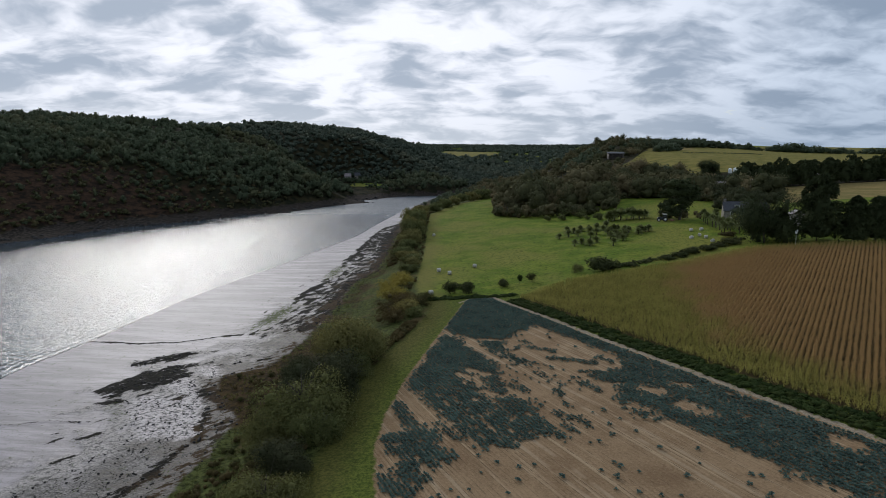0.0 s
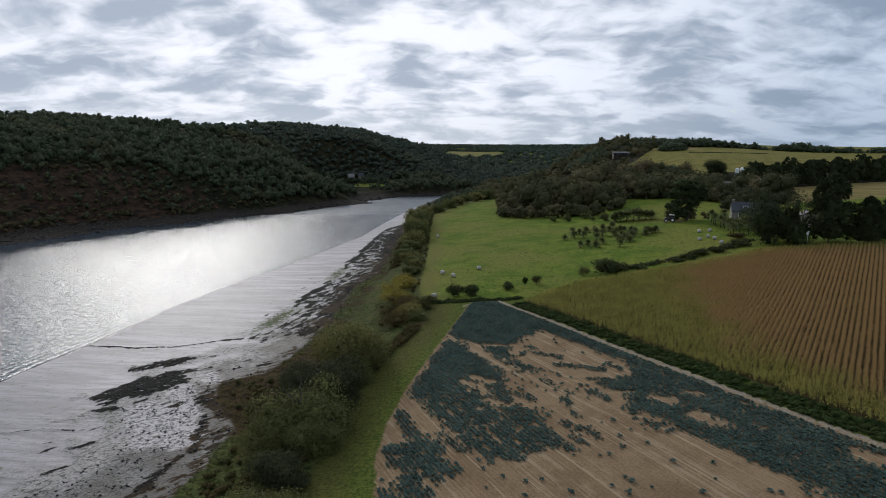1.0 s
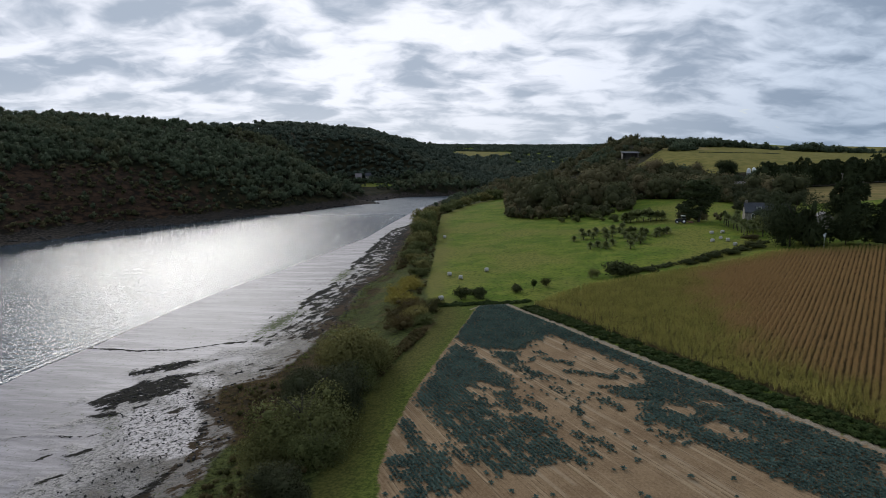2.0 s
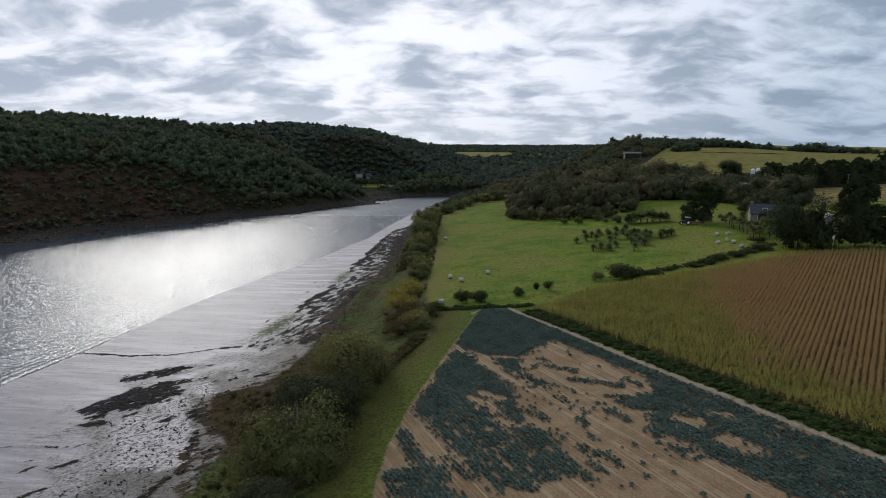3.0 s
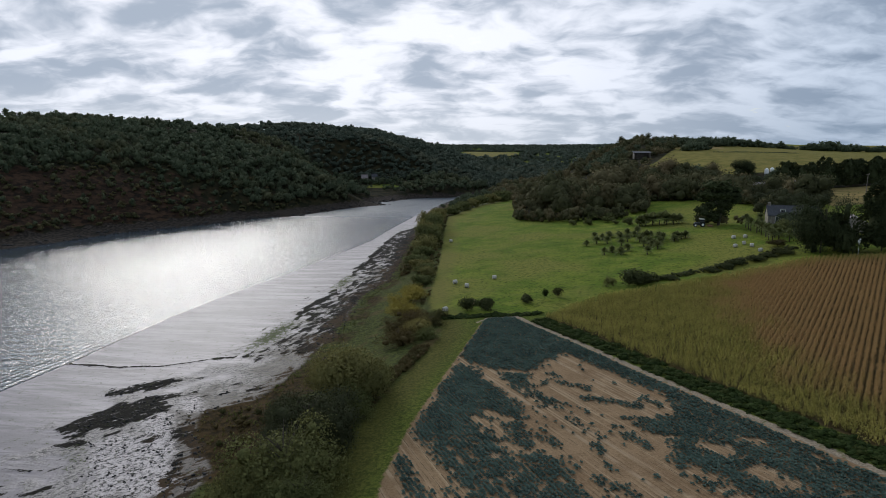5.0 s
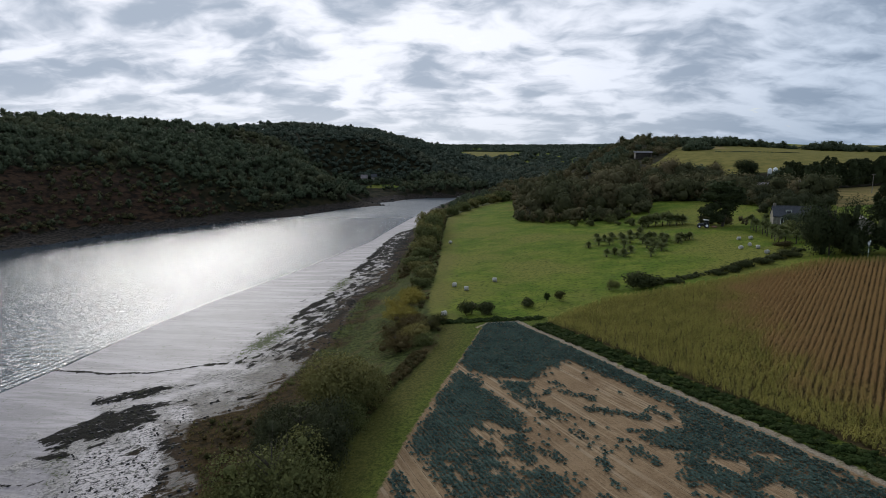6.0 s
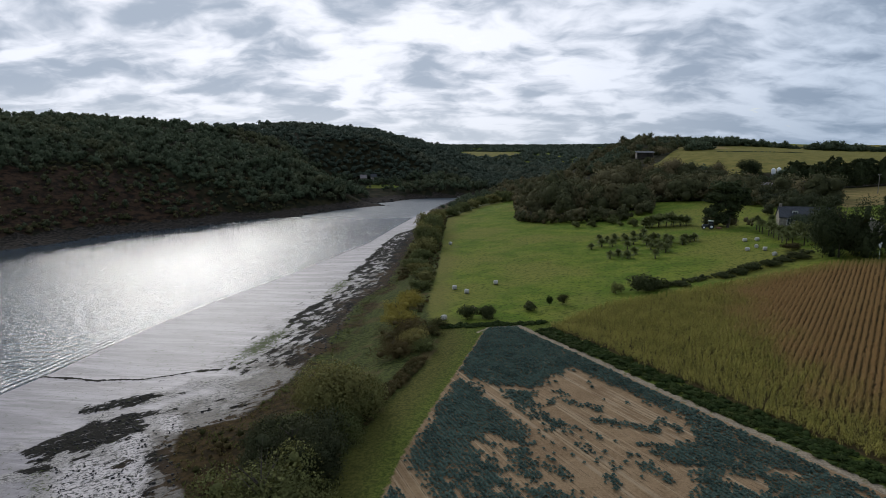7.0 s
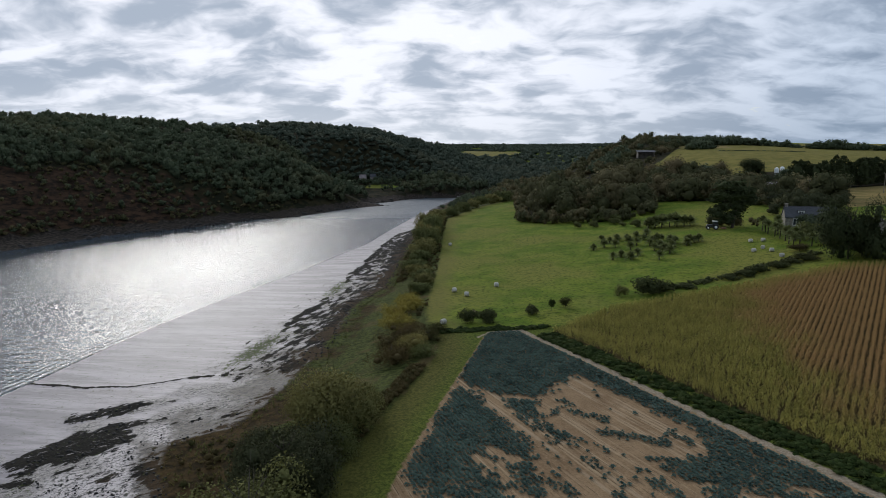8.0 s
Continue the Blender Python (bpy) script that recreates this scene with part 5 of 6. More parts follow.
def tractor(x, y, turn):
    t = thing("tractor", "dark blue farm tractor with a pale cab roof", "tractor", "", (x, y, ground_z(x, y) - 0.03), turn)
    for sy in (-0.85, 0.85):
        wheel(t, 0.0, sy, 0.82, 0.46, 0.4), wheel(t, -2.2, sy * 0.95, 0.55, 0.34, 0.3)
    bm = box(bmesh.new(), (-1.7, 0, 1.15), (1.7, 0.75, 0.75), 0, 0.12)
    part("bonnet", bm, M_BLUE, t)
    part("chassis", box(bmesh.new(), (-1.1, 0, 0.7), (2.9, 0.5, 0.4), 0, 0.05), M_RUBBER, t)
    for sy in (-0.85, 0.85):
        part("mudguard", box(bmesh.new(), (0.0, sy, 1.72), (1.3, 0.5, 0.12), 0, 0.04), M_BLUE, t)
    part("cab_glass", box(bmesh.new(), (-0.15, 0, 1.95), (1.25, 1.3, 1.1), 0, 0.08), M_GLASS, t)
    for sx in (-0.78, 0.48):
        for sy in (-0.66, 0.66):
            part("cab_pillar", tube(bmesh.new(), (sx, sy, 1.35), (sx * 0.95, sy * 0.97, 2.55), 0.045, 0.045, 6), M_RUBBER, t)
    part("cab_roof", box(bmesh.new(), (-0.15, 0, 2.6), (1.6, 1.5, 0.18), 0, 0.07), M_WHITE, t, "pale cab roof")
    part("exhaust", tube(bmesh.new(), (-1.5, 0.3, 1.5), (-1.5, 0.3, 2.5), 0.05, 0.04, 8), M_RUBBER, t)
    for sy in (-0.25, 0.25):
        part("headlight", box(bmesh.new(), (-2.56, sy, 1.25), (0.06, 0.18, 0.14), 0, 0.02), M_WHITE, t)
    m = thing("mower", "orange-brown mounted mower behind the tractor", "farm implement", "", (x, y, ground_z(x, y)), turn)
    part("deck", box(bmesh.new(), (2.4, 0, 0.45), (1.3, 2.2, 0.3), 0, 0.06), M_RUST, m)
    part("drawbar", tube(bmesh.new(), (0.9, 0, 0.7), (1.9, 0, 0.55), 0.07, 0.07, 6), M_RUST, m)
    part("rear_roller", tube(bmesh.new(), (3.15, -1.0, 0.15), (3.15, 1.0, 0.15), 0.15, 0.15, 10), M_RUBBER, m)


tractor(84.8, 214.0, -14)
for dx, me, lab in ((0, M_TIMBER, "weathered wooden post by the wood's edge"), (1.1, M_RED, "reddish post by the wood's edge")):
    p = part("post", tube(bmesh.new(), (0, 0, -0.3), (0, 0, 1.5), 0.13, 0.11, 8), me)
    p.matrix_world = pose(31.5 + dx, 305, ground_z(31.5 + dx, 305))
    tagged(p, lab, "post", "posts by the wood")


# ---- buildings ----
def gable_house(name, label, x, y, turn, length, deep, eave, ridge, wall, roof, chimney=(), openings=(), category="house"):
    """A gabled building; its front faces -y of its own axes. openings: kind, x along the front, sill, width, height."""
    t = thing(name, label, category, "", (x, y, ground_z(x, y) - 0.3), turn)
    a, d = length / 2, deep / 2
    eave, ridge = eave + 0.3, ridge + 0.3
    walls = bmesh.new()
    bot = [walls.verts.new((sx * a, sy * d, 0)) for sx, sy in ((-1, -1), (1, -1), (1, 1), (-1, 1))]
    top = [walls.verts.new((sx * a, sy * d, eave)) for sx, sy in ((-1, -1), (1, -1), (1, 1), (-1, 1))]
    peak = [walls.verts.new((sx * a, 0, ridge)) for sx in (-1, 1)]
    for i, j in ((0, 1), (2, 3)):
        walls.faces.new((bot[i], bot[j], top[j], top[i]))
    walls.faces.new((bot[1], bot[2], top[2], peak[1], top[1])), walls.faces.new((bot[3], bot[0], top[0], peak[0], top[3]))
    body = part("wall", walls, wall, t)
    over, dx = 0.35, a + 0.2
    slope = (ridge - eave) / d
    for s in (-1, 1):
        bm = bmesh.new()
        pts = [(-dx, s * (d + over), eave - slope * over + 0.06), (dx, s * (d + over), eave - slope * over + 0.06), (dx, 0, ridge + 0.06), (-dx, 0, ridge + 0.06)]
        part("roof", poly(bm, pts if s < 0 else pts[::-1], 0.16), roof, t)
    part("ridge_cap", box(bmesh.new(), (0, 0, ridge + 0.24), (2 * dx, 0.3, 0.12), 0, 0.04), roof, t)
    for cx in chimney:
        c = part("chimney", box(bmesh.new(), (cx, 0, ridge + 0.3), (0.8, 0.6, 1.3), 0, 0.04), wall, t)
        part("chimney_cap", box(bmesh.new(), (cx, 0, ridge + 0.98), (0.95, 0.75, 0.1), 0, 0.03), wall, c)
    for kind, ox, sill, w, h in openings:
        if kind == "dormer":
            zc = sill + 0.3
            yc = -(ridge - zc - h * 0.4) / slope
            o = part("dormer", box(bmesh.new(), (ox, yc + 0.6, zc + h / 2), (w, 1.6, h), 0, 0.03), M_WHITE, t, "white dormer with a small window")
            part("pane", box(bmesh.new(), (ox, yc - 0.21, zc + h * 0.52), (w * 0.7, 0.03, h * 0.62)), M_GLASS, o)
            part("glazing_bar", box(bmesh.new(), (ox, yc - 0.235, zc + h * 0.52), (0.07, 0.03, h * 0.62)), M_WHITE, o)
            part("dormer_roof", box(bmesh.new(), (ox, yc + 0.5, zc + h + 0.08), (w + 0.35, 1.9, 0.14), 0, 0.03), roof, o)
        else:
            f = bmesh.new()
            for bx, bz, bw, bh in ((-w / 2, h / 2, 0.12, h), (w / 2, h / 2, 0.12, h), (0, h, w + 0.12, 0.12), (0, 0.06, w + 0.12, 0.12), (0, h / 2, 0.09, h)):
                box(f, (ox + bx, -d - 0.03, sill + 0.3 + bz), (bw, 0.12, bh), 0, 0.01)
            o = part(kind, f, M_WHITE, t, "white-framed window")
            for s in (-1, 1):
                part("pane", box(bmesh.new(), (ox + s * w / 4, -d - 0.02, sill + 0.3 + h / 2), (w / 2 - 0.12, 0.05, h - 0.14)), M_GLASS, o)
    return t


gable_house("farmhouse", "long stone farmhouse with a slate roof among palms", 110.6, 208.3, -20, 13.8, 6.8, 2.6, 5.4, M_STONE, M_SLATE, (-6.4,),
            (("dormer", -2.6, 3.1, 1.6, 1.4), ("french_window", -4.0, 0.1, 1.6, 2.1), ("french_window", -2.0, 0.1, 1.6, 2.1), ("french_window", 0.0, 0.1, 1.6, 2.1), ("window", 3.4, 1.0, 1.1, 1.2)))
gable_house("outbuilding", "low outbuilding with a pale sheet roof behind the conifers", 114.5, 184, 62, 8, 6, 2.6, 4.4, M_STONE, M_SHED_ROOF, (), (("window", 1.5, 0.9, 1.2, 1.1),), "outbuilding")
gable_house("farm_shed", "dark farm shed with a grey sheet roof among trees", 147, 299, -12, 7.5, 6, 2.8, 4.4, M_TIMBER, M_SHED_ROOF, (), (("window", -2.0, 1.0, 1.4, 1.0),), "shed")
for k, (x, y, lab, s) in enumerate(((-82, 617, "small house on the far bank with a pale roof", 0.7), (-73, 622, "white cottage on the far bank among trees", 0.62), (62, 640, "pale house far up the valley", 1.2))):
    gable_house("cottage", lab, x, y, 12 * k, 9 * s, 6 * s, 4.0, 6.6, M_STONE, M_SHED_ROOF if k == 0 else M_SLATE, (), (("window", -2.2, 1.2, 1.1, 1.3), ("window", 2.2, 1.2, 1.1, 1.3)), "cottage")


def open_barn(x, y, turn):
    t = thing("hay_barn", "open-fronted timber barn with a grey roof on the hill", "barn", "", (x, y, ground_z(x, y)), turn)
    for k in range(5):
        for s in (-3, 3):
            part("post", tube(bmesh.new(), (-6 + 3 * k, s, -0.4), (-6 + 3 * k, s, 4.4 + (s > 0) * 0.9), 0.16, 0.16, 6), M_TIMBER, t)
    part("back_wall", box(bmesh.new(), (0, 3.1, 2.4), (12.4, 0.15, 5.0)), M_TIMBER, t)
    for s in (-6.15, 6.15):
        part("side_wall", box(bmesh.new(), (s, 0, 2.3), (0.15, 6.2, 4.6)), M_TIMBER, t)
    part("roof", poly(bmesh.new(), [(-7, -4, 4.4), (7, -4, 4.4), (7, 3.8, 5.7), (-7, 3.8, 5.7)], 0.2), M_SLATE, t)
    part("loft_floor", box(bmesh.new(), (0, 0.5, 3.0), (12, 4.6, 0.15)), M_TIMBER, t)


open_barn(154, 500, -6)


def silo(x, y):
    t = thing("feed_silo", "white upright feed silo with a conical top", "silo", "pair of silos", (x, y, ground_z(x, y)))
    part("tank", tube(bmesh.new(), (0, 0, 1.1), (0, 0, 3.3), 1.1, 1.1, 20), M_WHITE, t)
    part("cone_top", tube(bmesh.new(), (0, 0, 3.3), (0, 0, 4.0), 1.1, 0.3, 20), M_WHITE, t)
    for k in range(4):
        a = k * math.pi / 2 + 0.7
        part("leg", tube(bmesh.new(), (math.cos(a), math.sin(a), -0.4), (math.cos(a), math.sin(a), 2.1), 0.08, 0.08, 6), M_ZINC, t)


silo(174.6, 348), silo(177.7, 348.4)


def utility_pole(x, y, h):
    t = thing("utility_pole", "grey wooden utility pole", "pole", "utility poles", (x, y, ground_z(x, y)))
    part("pole", tube(bmesh.new(), (0, 0, -0.6), (0.05, 0, h), 0.17, 0.11, 8), M_TIMBER, t)
    part("crossarm", box(bmesh.new(), (0, 0, h - 0.35), (1.3, 0.1, 0.12)), M_TIMBER, t)
    for s in (-0.55, 0.0, 0.55):
        part("insulator", tube(bmesh.new(), (s, 0, h - 0.3), (s, 0, h - 0.08), 0.05, 0.035, 6), M_WHITE, t)
    return Vector((x, y, ground_z(x, y) + h - 0.1))


tops = [utility_pole(139, 258, 8.6), utility_pole(175, 268, 8.0)]


def wire(a, b):
    cu = bpy.data.curves.new("cable", "CURVE")
    cu.dimensions, cu.bevel_depth = "3D", 0.025
    sp = cu.splines.new("POLY")
    sp.points.add(10)
    for k in range(11):
        p = a.lerp(b, k / 10) - Vector((0, 0, 1.6 * 4 * (k / 10) * (1 - k / 10)))
        sp.points[k].co = (*p, 1)
    cu.materials.append(M_RUBBER)
    tagged(new("overhead_cable", cu), "thin dark overhead cable between poles", "cable", "overhead cables")


wire(tops[0], tops[1]), wire(tops[0], Vector((101, 230, 24)))


def ornament(x, y):
    t = thing("garden_ornament", "white painted garden ornament on a post under conifers", "ornament", "", (x, y, ground_z(x, y)))
    t.scale, t.location.z = (0.6, 0.6, 0.8), t.location.z + 1.4
    part("post", tube(bmesh.new(), (0, 0, -2.3), (0, 0, 1.8), 0.1, 0.08, 8), M_WHITE, t)
    for name, c, r, lean in (("body", (0, 0, 2.1), (0.42, 0.34, 0.62), 0.35), ("head", (0.3, 0, 2.75), (0.3, 0.26, 0.32), -0.4), ("wing", (-0.32, 0.1, 2.35), (0.2, 0.3, 0.5), 0.7)):
        bm = bmesh.new()
        bmesh.ops.create_icosphere(bm, subdivisions=2, radius=1.0, matrix=Matrix.Translation(c) @ Matrix.Rotation(lean, 4, "Y") @ Matrix.Diagonal((*r, 1)))
        part(name, bm, M_WHITE, t)


ornament(95.4, 152.5)


# ---- the fields and the bank ----
# bare soil where the drilled crop failed
BARE = [
    [(12.3, 95.7), (19.6, 85.5), (27.1, 84.6), (28.5, 90.3), (23.7, 99.2), (19.4, 108.6), (13.8, 103.2)],
    [(13.8, 87.4), (20.0, 73.9), (23.0, 74.2), (26.5, 83.1), (19.7, 86.0), (12.6, 97.8), (9.1, 102.2)],
    [(10.9, 89.4), (11.5, 90.3), (6.2, 104.0), (5.4, 104.6)],
    [(10.4, 78.3), (16.8, 72.9), (21.7, 74.5), (13.8, 87.4), (10.4, 88.3)],
    [(15.2, 65.9), (22.2, 60.3), (24.4, 64.7), (22.0, 75.4), (13.2, 73.8)],
    [(0, 59.5), (-4.4, 47.3), (33.3, 42.1), (36.8, 48.8), (31.5, 58.6), (26.7, 67.3), (19.2, 65.7), (6.1, 63.7)],
    [(5.2, 55.2), (7.0, 56.0), (-5.0, 83.8), (-6.2, 83.0)],
]
CLUMPS = ((12.9, 96.7, 14.4, 98.1, 0.8), (16.2, 97.2, 20.1, 94.1, 0.8), (19.0, 90.9, 24.5, 87.4, 1.1), (15.5, 100.7, 16.3, 99.4, 0.7), (22.4, 82.9, 24.8, 79.6, 0.9), (20.1, 82.3, 20.8, 81.4, 0.6), (20.8, 79.9, 22.2, 76.4, 0.8), (10.8, 81.2, 12.8, 78.7, 0.7), (16.7, 77.7, 17.1, 76.3, 0.9), (15.4, 85.1, 16.4, 82.5, 0.6), (16.6, 81.5, 17.8, 79.5, 0.6), (15.3, 71.5, 16.3, 69.0, 0.8), (16.9, 73.4, 17.5, 71.4, 0.6), (17.4, 69.3, 18.4, 66.4, 0.8), (11.6, 69.1, 14.8, 64.3, 1.0), (15.5, 67.3, 16.5, 65.6, 0.6), (10.7, 67.8, 11.3, 65.4, 0.7))
THICKETS = ((7.2, 64.9, 8.4, 63.9, 1.1), (-5.9, 78.2, -3.8, 72.5, 1.2), (-0.1, 71.1, 2.4, 66.6, 0.7), (-6.1, 68.0, -1.2, 68.1, 1.9), (-5.3, 64.9, 1.0, 62.6, 1.4), (-3.8, 60.7, -3.4, 58.2, 1.7), (-6.4, 58.3, -4.5, 55.6, 1.3), (34.9, 53.3, 35.5, 52.7, 0.7), (36.4, 52.9, 36.7, 52.0, 0.6), (38.4, 49.6, 38.9, 48.4, 0.7), (26.0, 89.7, 27.3, 86.6, 0.8), (8.8, 99.0, 11.0, 93.1, 0.5), (20.2, 64.0, 20.4, 63.9, 0.5))
HOLES = ((1.8, 110.5, 6.2, 104.5, 0.55), (6.2, 104.5, 13.0, 102.2, 0.5), (28.7, 75.9, 30.1, 74.6, 0.9), (31.1, 70.3, 33.0, 67.2, 0.9), (33.0, 76.8, 34.1, 75.6, 0.4), (43.2, 57.5, 43.8, 56.1, 0.8), (5.5, 88.4, 7.5, 86.1, 0.6), (5.8, 85.8, 6.3, 82.3, 0.4), (6.6, 80.2, 7.6, 78.0, 0.5), (25.1, 71.0, 26.4, 69.5, 0.6), (3.7, 87.6, 4.9, 84.9, 0.4))
ACROSS = Vector((0.919, 0.394))


def cover(x, y):
    """Where the brassicas stand: above nought."""
    a, b = x * ACROSS.x + y * ACROSS.y, x * ROW.x + y * ROW.y
    rag = 0.55 * waves(a * 2.2, b * 0.8, 91, 5.0, 6) + 0.6 * waves(a * 2.6, b * 0.9, 92, 1.9, 6)
    gaps = 0.8 * waves(a, b, 93, 9, 6) + 0.7 * waves(a * 2, b * 0.6, 94, 4, 6)
    bare = near_capsule(x, y, HOLES) + 0.5 * rag
    for patch in BARE:
        bare = np.maximum(bare, side(x, y, patch) + 0.55 + 0.8 * rag)
    rows = 0.8 * waves(a * 2.6, b * 0.6, 96, 5, 6) + 0.6 * waves(a * 3, b * 1.5, 97, 4, 6)   # stretches of drilled rows that failed
    bare = np.maximum(bare, np.where((y < 84) & (x < 20), (rows - 0.55) * 2.5, -9))
    margin = 0.55 + 0.8 * waves(x, y, 98, 9) + 0.5 * waves(x, y, 99, 3)   # ragged bare margin by the grass
    margin = margin + 2.2 * smooth(y, 84, 76)
    edge = side(x, y, CROP)
    bare = np.maximum(bare, np.where((y < 112) & (line_right(x, y) < -4), margin - edge, -9))
    bare = np.maximum(bare, np.where(y < 84, (gaps - 1.05) * 3, -9))
    clump = np.maximum(near_capsule(x, y, CLUMPS + THICKETS) + 0.4 * rag, np.where(y < 103, (waves(a * 1.8, b * 0.9, 95, 3.2, 6) - 0.86) * 2.2, -9))
    return np.maximum(-bare, clump)


def brassica(rng, leaves):
    """One plant: a rosette of broad, cupped blue-green leaves."""
    V, Q, k = [], [], 0
    for i in range(leaves):
        a, el = i * 2.4 + 0.3 * rng.randn(), 0.25 + 1.0 * i / leaves + 0.12 * rng.randn()
        ln, w = 0.38 * (0.8 + 0.4 * rng.rand()), 0.17 * (0.8 + 0.4 * rng.rand())
        out, sid = np.array([math.cos(a), math.sin(a), 0]), np.array([-math.sin(a), math.cos(a), 0])
        pts = [out * ln * s * math.cos(el) + np.array([0, 0, 0.12 + ln * (s * math.sin(el) - 0.25 * s * s)]) for s in (0.15, 0.6, 1.0)]
        for p, ww in zip(pts, (0.25, 1.0, 0.55)):
            V += [p - sid * w * ww, p + sid * w * ww + (0, 0, 0.03 * ww)]
        Q += [(k, k + 2, k + 3, k + 1), (k + 2, k + 4, k + 5, k + 3)]
        k += 6
    return np.array(V), np.array(Q)


M_BRASSICA = leafy("brassica_leaves", (0.033, 0.055, 0.047), (0.104, 0.150, 0.120), (0.068, 0.098, 0.066), 0.55)


def spread(name, kinds, px, py, pz, turn, size, tone, mat, label, category, tall=None):
    """Many small plants joined into one mesh."""
    pick = (np.arange(len(px)) * 7919) % len(kinds)
    V, Q, T, n = [], [], [], 0
    tall = size if tall is None else tall
    for k, (v, q) in enumerate(kinds):
        i = np.where(pick == k)[0]
        c, s = np.cos(turn[i])[:, None], np.sin(turn[i])[:, None]
        X = (v[:, 0] * c - v[:, 1] * s) * size[i][:, None] + px[i][:, None]
        Y = (v[:, 0] * s + v[:, 1] * c) * size[i][:, None] + py[i][:, None]
        Z = v[:, 2] * tall[i][:, None] + pz[i][:, None]
        V.append(np.stack([X, Y, Z], -1).reshape(-1, 3))
        Q.append((q[None] + (np.arange(len(i)) * len(v))[:, None, None]).reshape(-1, 4) + n)
        T.append(np.repeat(tone[i], len(v)))
        n += len(i) * len(v)
    Q = np.concatenate(Q)
    me = mesh_of(name, np.concatenate(V), Q.ravel(), np.full(len(Q), 4), mat, np.concatenate(T))
    return tagged(new(name, me), label, category, kind="stuff")


def build_brassicas():
    rng = np.random.RandomState(41)
    kinds = [brassica(rng, 9) for _ in range(5)]
    a, b = np.meshgrid(np.arange(-10, 80, 0.52), np.arange(-135, -5, 0.44))
    a, b = a.ravel() + 0.06 * rng.randn(a.size), b.ravel() + 0.09 * rng.randn(a.size)
    x, y = a * ACROSS.x + b * ROW.x, a * ACROSS.y + b * ROW.y
    ok = (side(x, y, CROP) > 0.35) & (line_right(x, y) < -0.85) & (y > 40)
    x, y = x[ok], y[ok]
    c = cover(x, y)
    stray = rng.rand(len(x)) < 0.012
    keep = ((c > 0) & (rng.rand(len(x)) < 0.5 + 0.47 * smooth(c, 0, 1.0))) | stray
    x, y, c = x[keep], y[keep], c[keep]
    lone = np.where((c < 0) & (y < 110))[0][:260]
    meshes = []
    for v, q in kinds:
        meshes.append(mesh_of("brassica_plant", v, q.ravel(), np.full(len(q), 4), M_BRASSICA, np.full(len(v), 0.3)))
    for i in lone:
        ob = new("brassica_plant", meshes[i % 5])
        s = 0.8 + 0.4 * rng.rand()
        ob.matrix_world = Matrix.Translation((x[i], y[i], ground_z(x[i], y[i]))) @ Matrix.Rotation(rng.rand() * 6.28, 4, "Z") @ Matrix.Diagonal((s, s, s, 1))
        tagged(ob, "single blue-green brassica plant on bare soil", "plant", "stray brassicas")
    rest = np.setdiff1d(np.arange(len(x)), lone)
    x, y, c = x[rest], y[rest], c[rest]
    size = (0.76 + 0.34 * rng.rand(len(x))) * (0.78 + 0.26 * smooth(c, 0, 1.5)) * (0.9 + 0.1 * smooth(y, 90, 104))
    spread("brassica_crop", kinds, x, y, land(x, y), rng.rand(len(x)) * 6.28, size, 0.4 * rng.rand(len(x)), M_BRASSICA, "patchy rows of blue-green brassicas on sandy soil", "crop")


def maize_plant(rng, leaves):
    """A stalk with arching leaves and a tassel, about one metre tall before scaling."""
    V, Q, k = [], [], 0
    for w in (0.0, 1.57):
        d = np.array([math.cos(w), math.sin(w), 0]) * 0.012
        V += [-d, d, d + (0, 0, 0.95), -d + (0, 0, 0.95)]
        Q.append((k, k + 1, k + 2, k + 3))
        k += 4
    for i in range(leaves):
        a, z0 = i * 3.14 + 0.8 * rng.randn(), 0.22 + 0.68 * i / leaves
        ln = 0.25 * (0.7 + 0.6 * rng.rand())
        out, sid = np.array([math.cos(a), math.sin(a), 0]), np.array([-math.sin(a), math.cos(a), 0]) * 0.046
        pts = [np.array([0, 0, z0]), out * ln * 0.55 + (0, 0, z0 + 0.12), out * ln + (0, 0, z0 - 0.04 - 0.12 * rng.rand())]
        for p, w in zip(pts, (0.6, 1.0, 0.25)):
            V += [p - sid * w, p + sid * w]
        Q += [(k, k + 2, k + 3, k + 1), (k + 2, k + 4, k + 5, k + 3)]
        k += 6
    for i in range(3):
        a = i * 2.1
        d = np.array([math.cos(a), math.sin(a), 0])
        V += [(0, 0, 0.93), d * 0.05 + (0.012, 0.012, 1.02), d * 0.07 + (0, 0, 1.08), d * 0.05 - (0.012, 0.012, -1.02)]
        Q.append((k, k + 1, k + 2, k + 3))
        k += 4
    return np.array([np.asarray(p, float) for p in V]), np.array(Q)


M_MAIZE = leafy("maize_leaves", (0.145, 0.140, 0.033), (0.34, 0.295, 0.078), (0.40, 0.235, 0.105), 0.8)


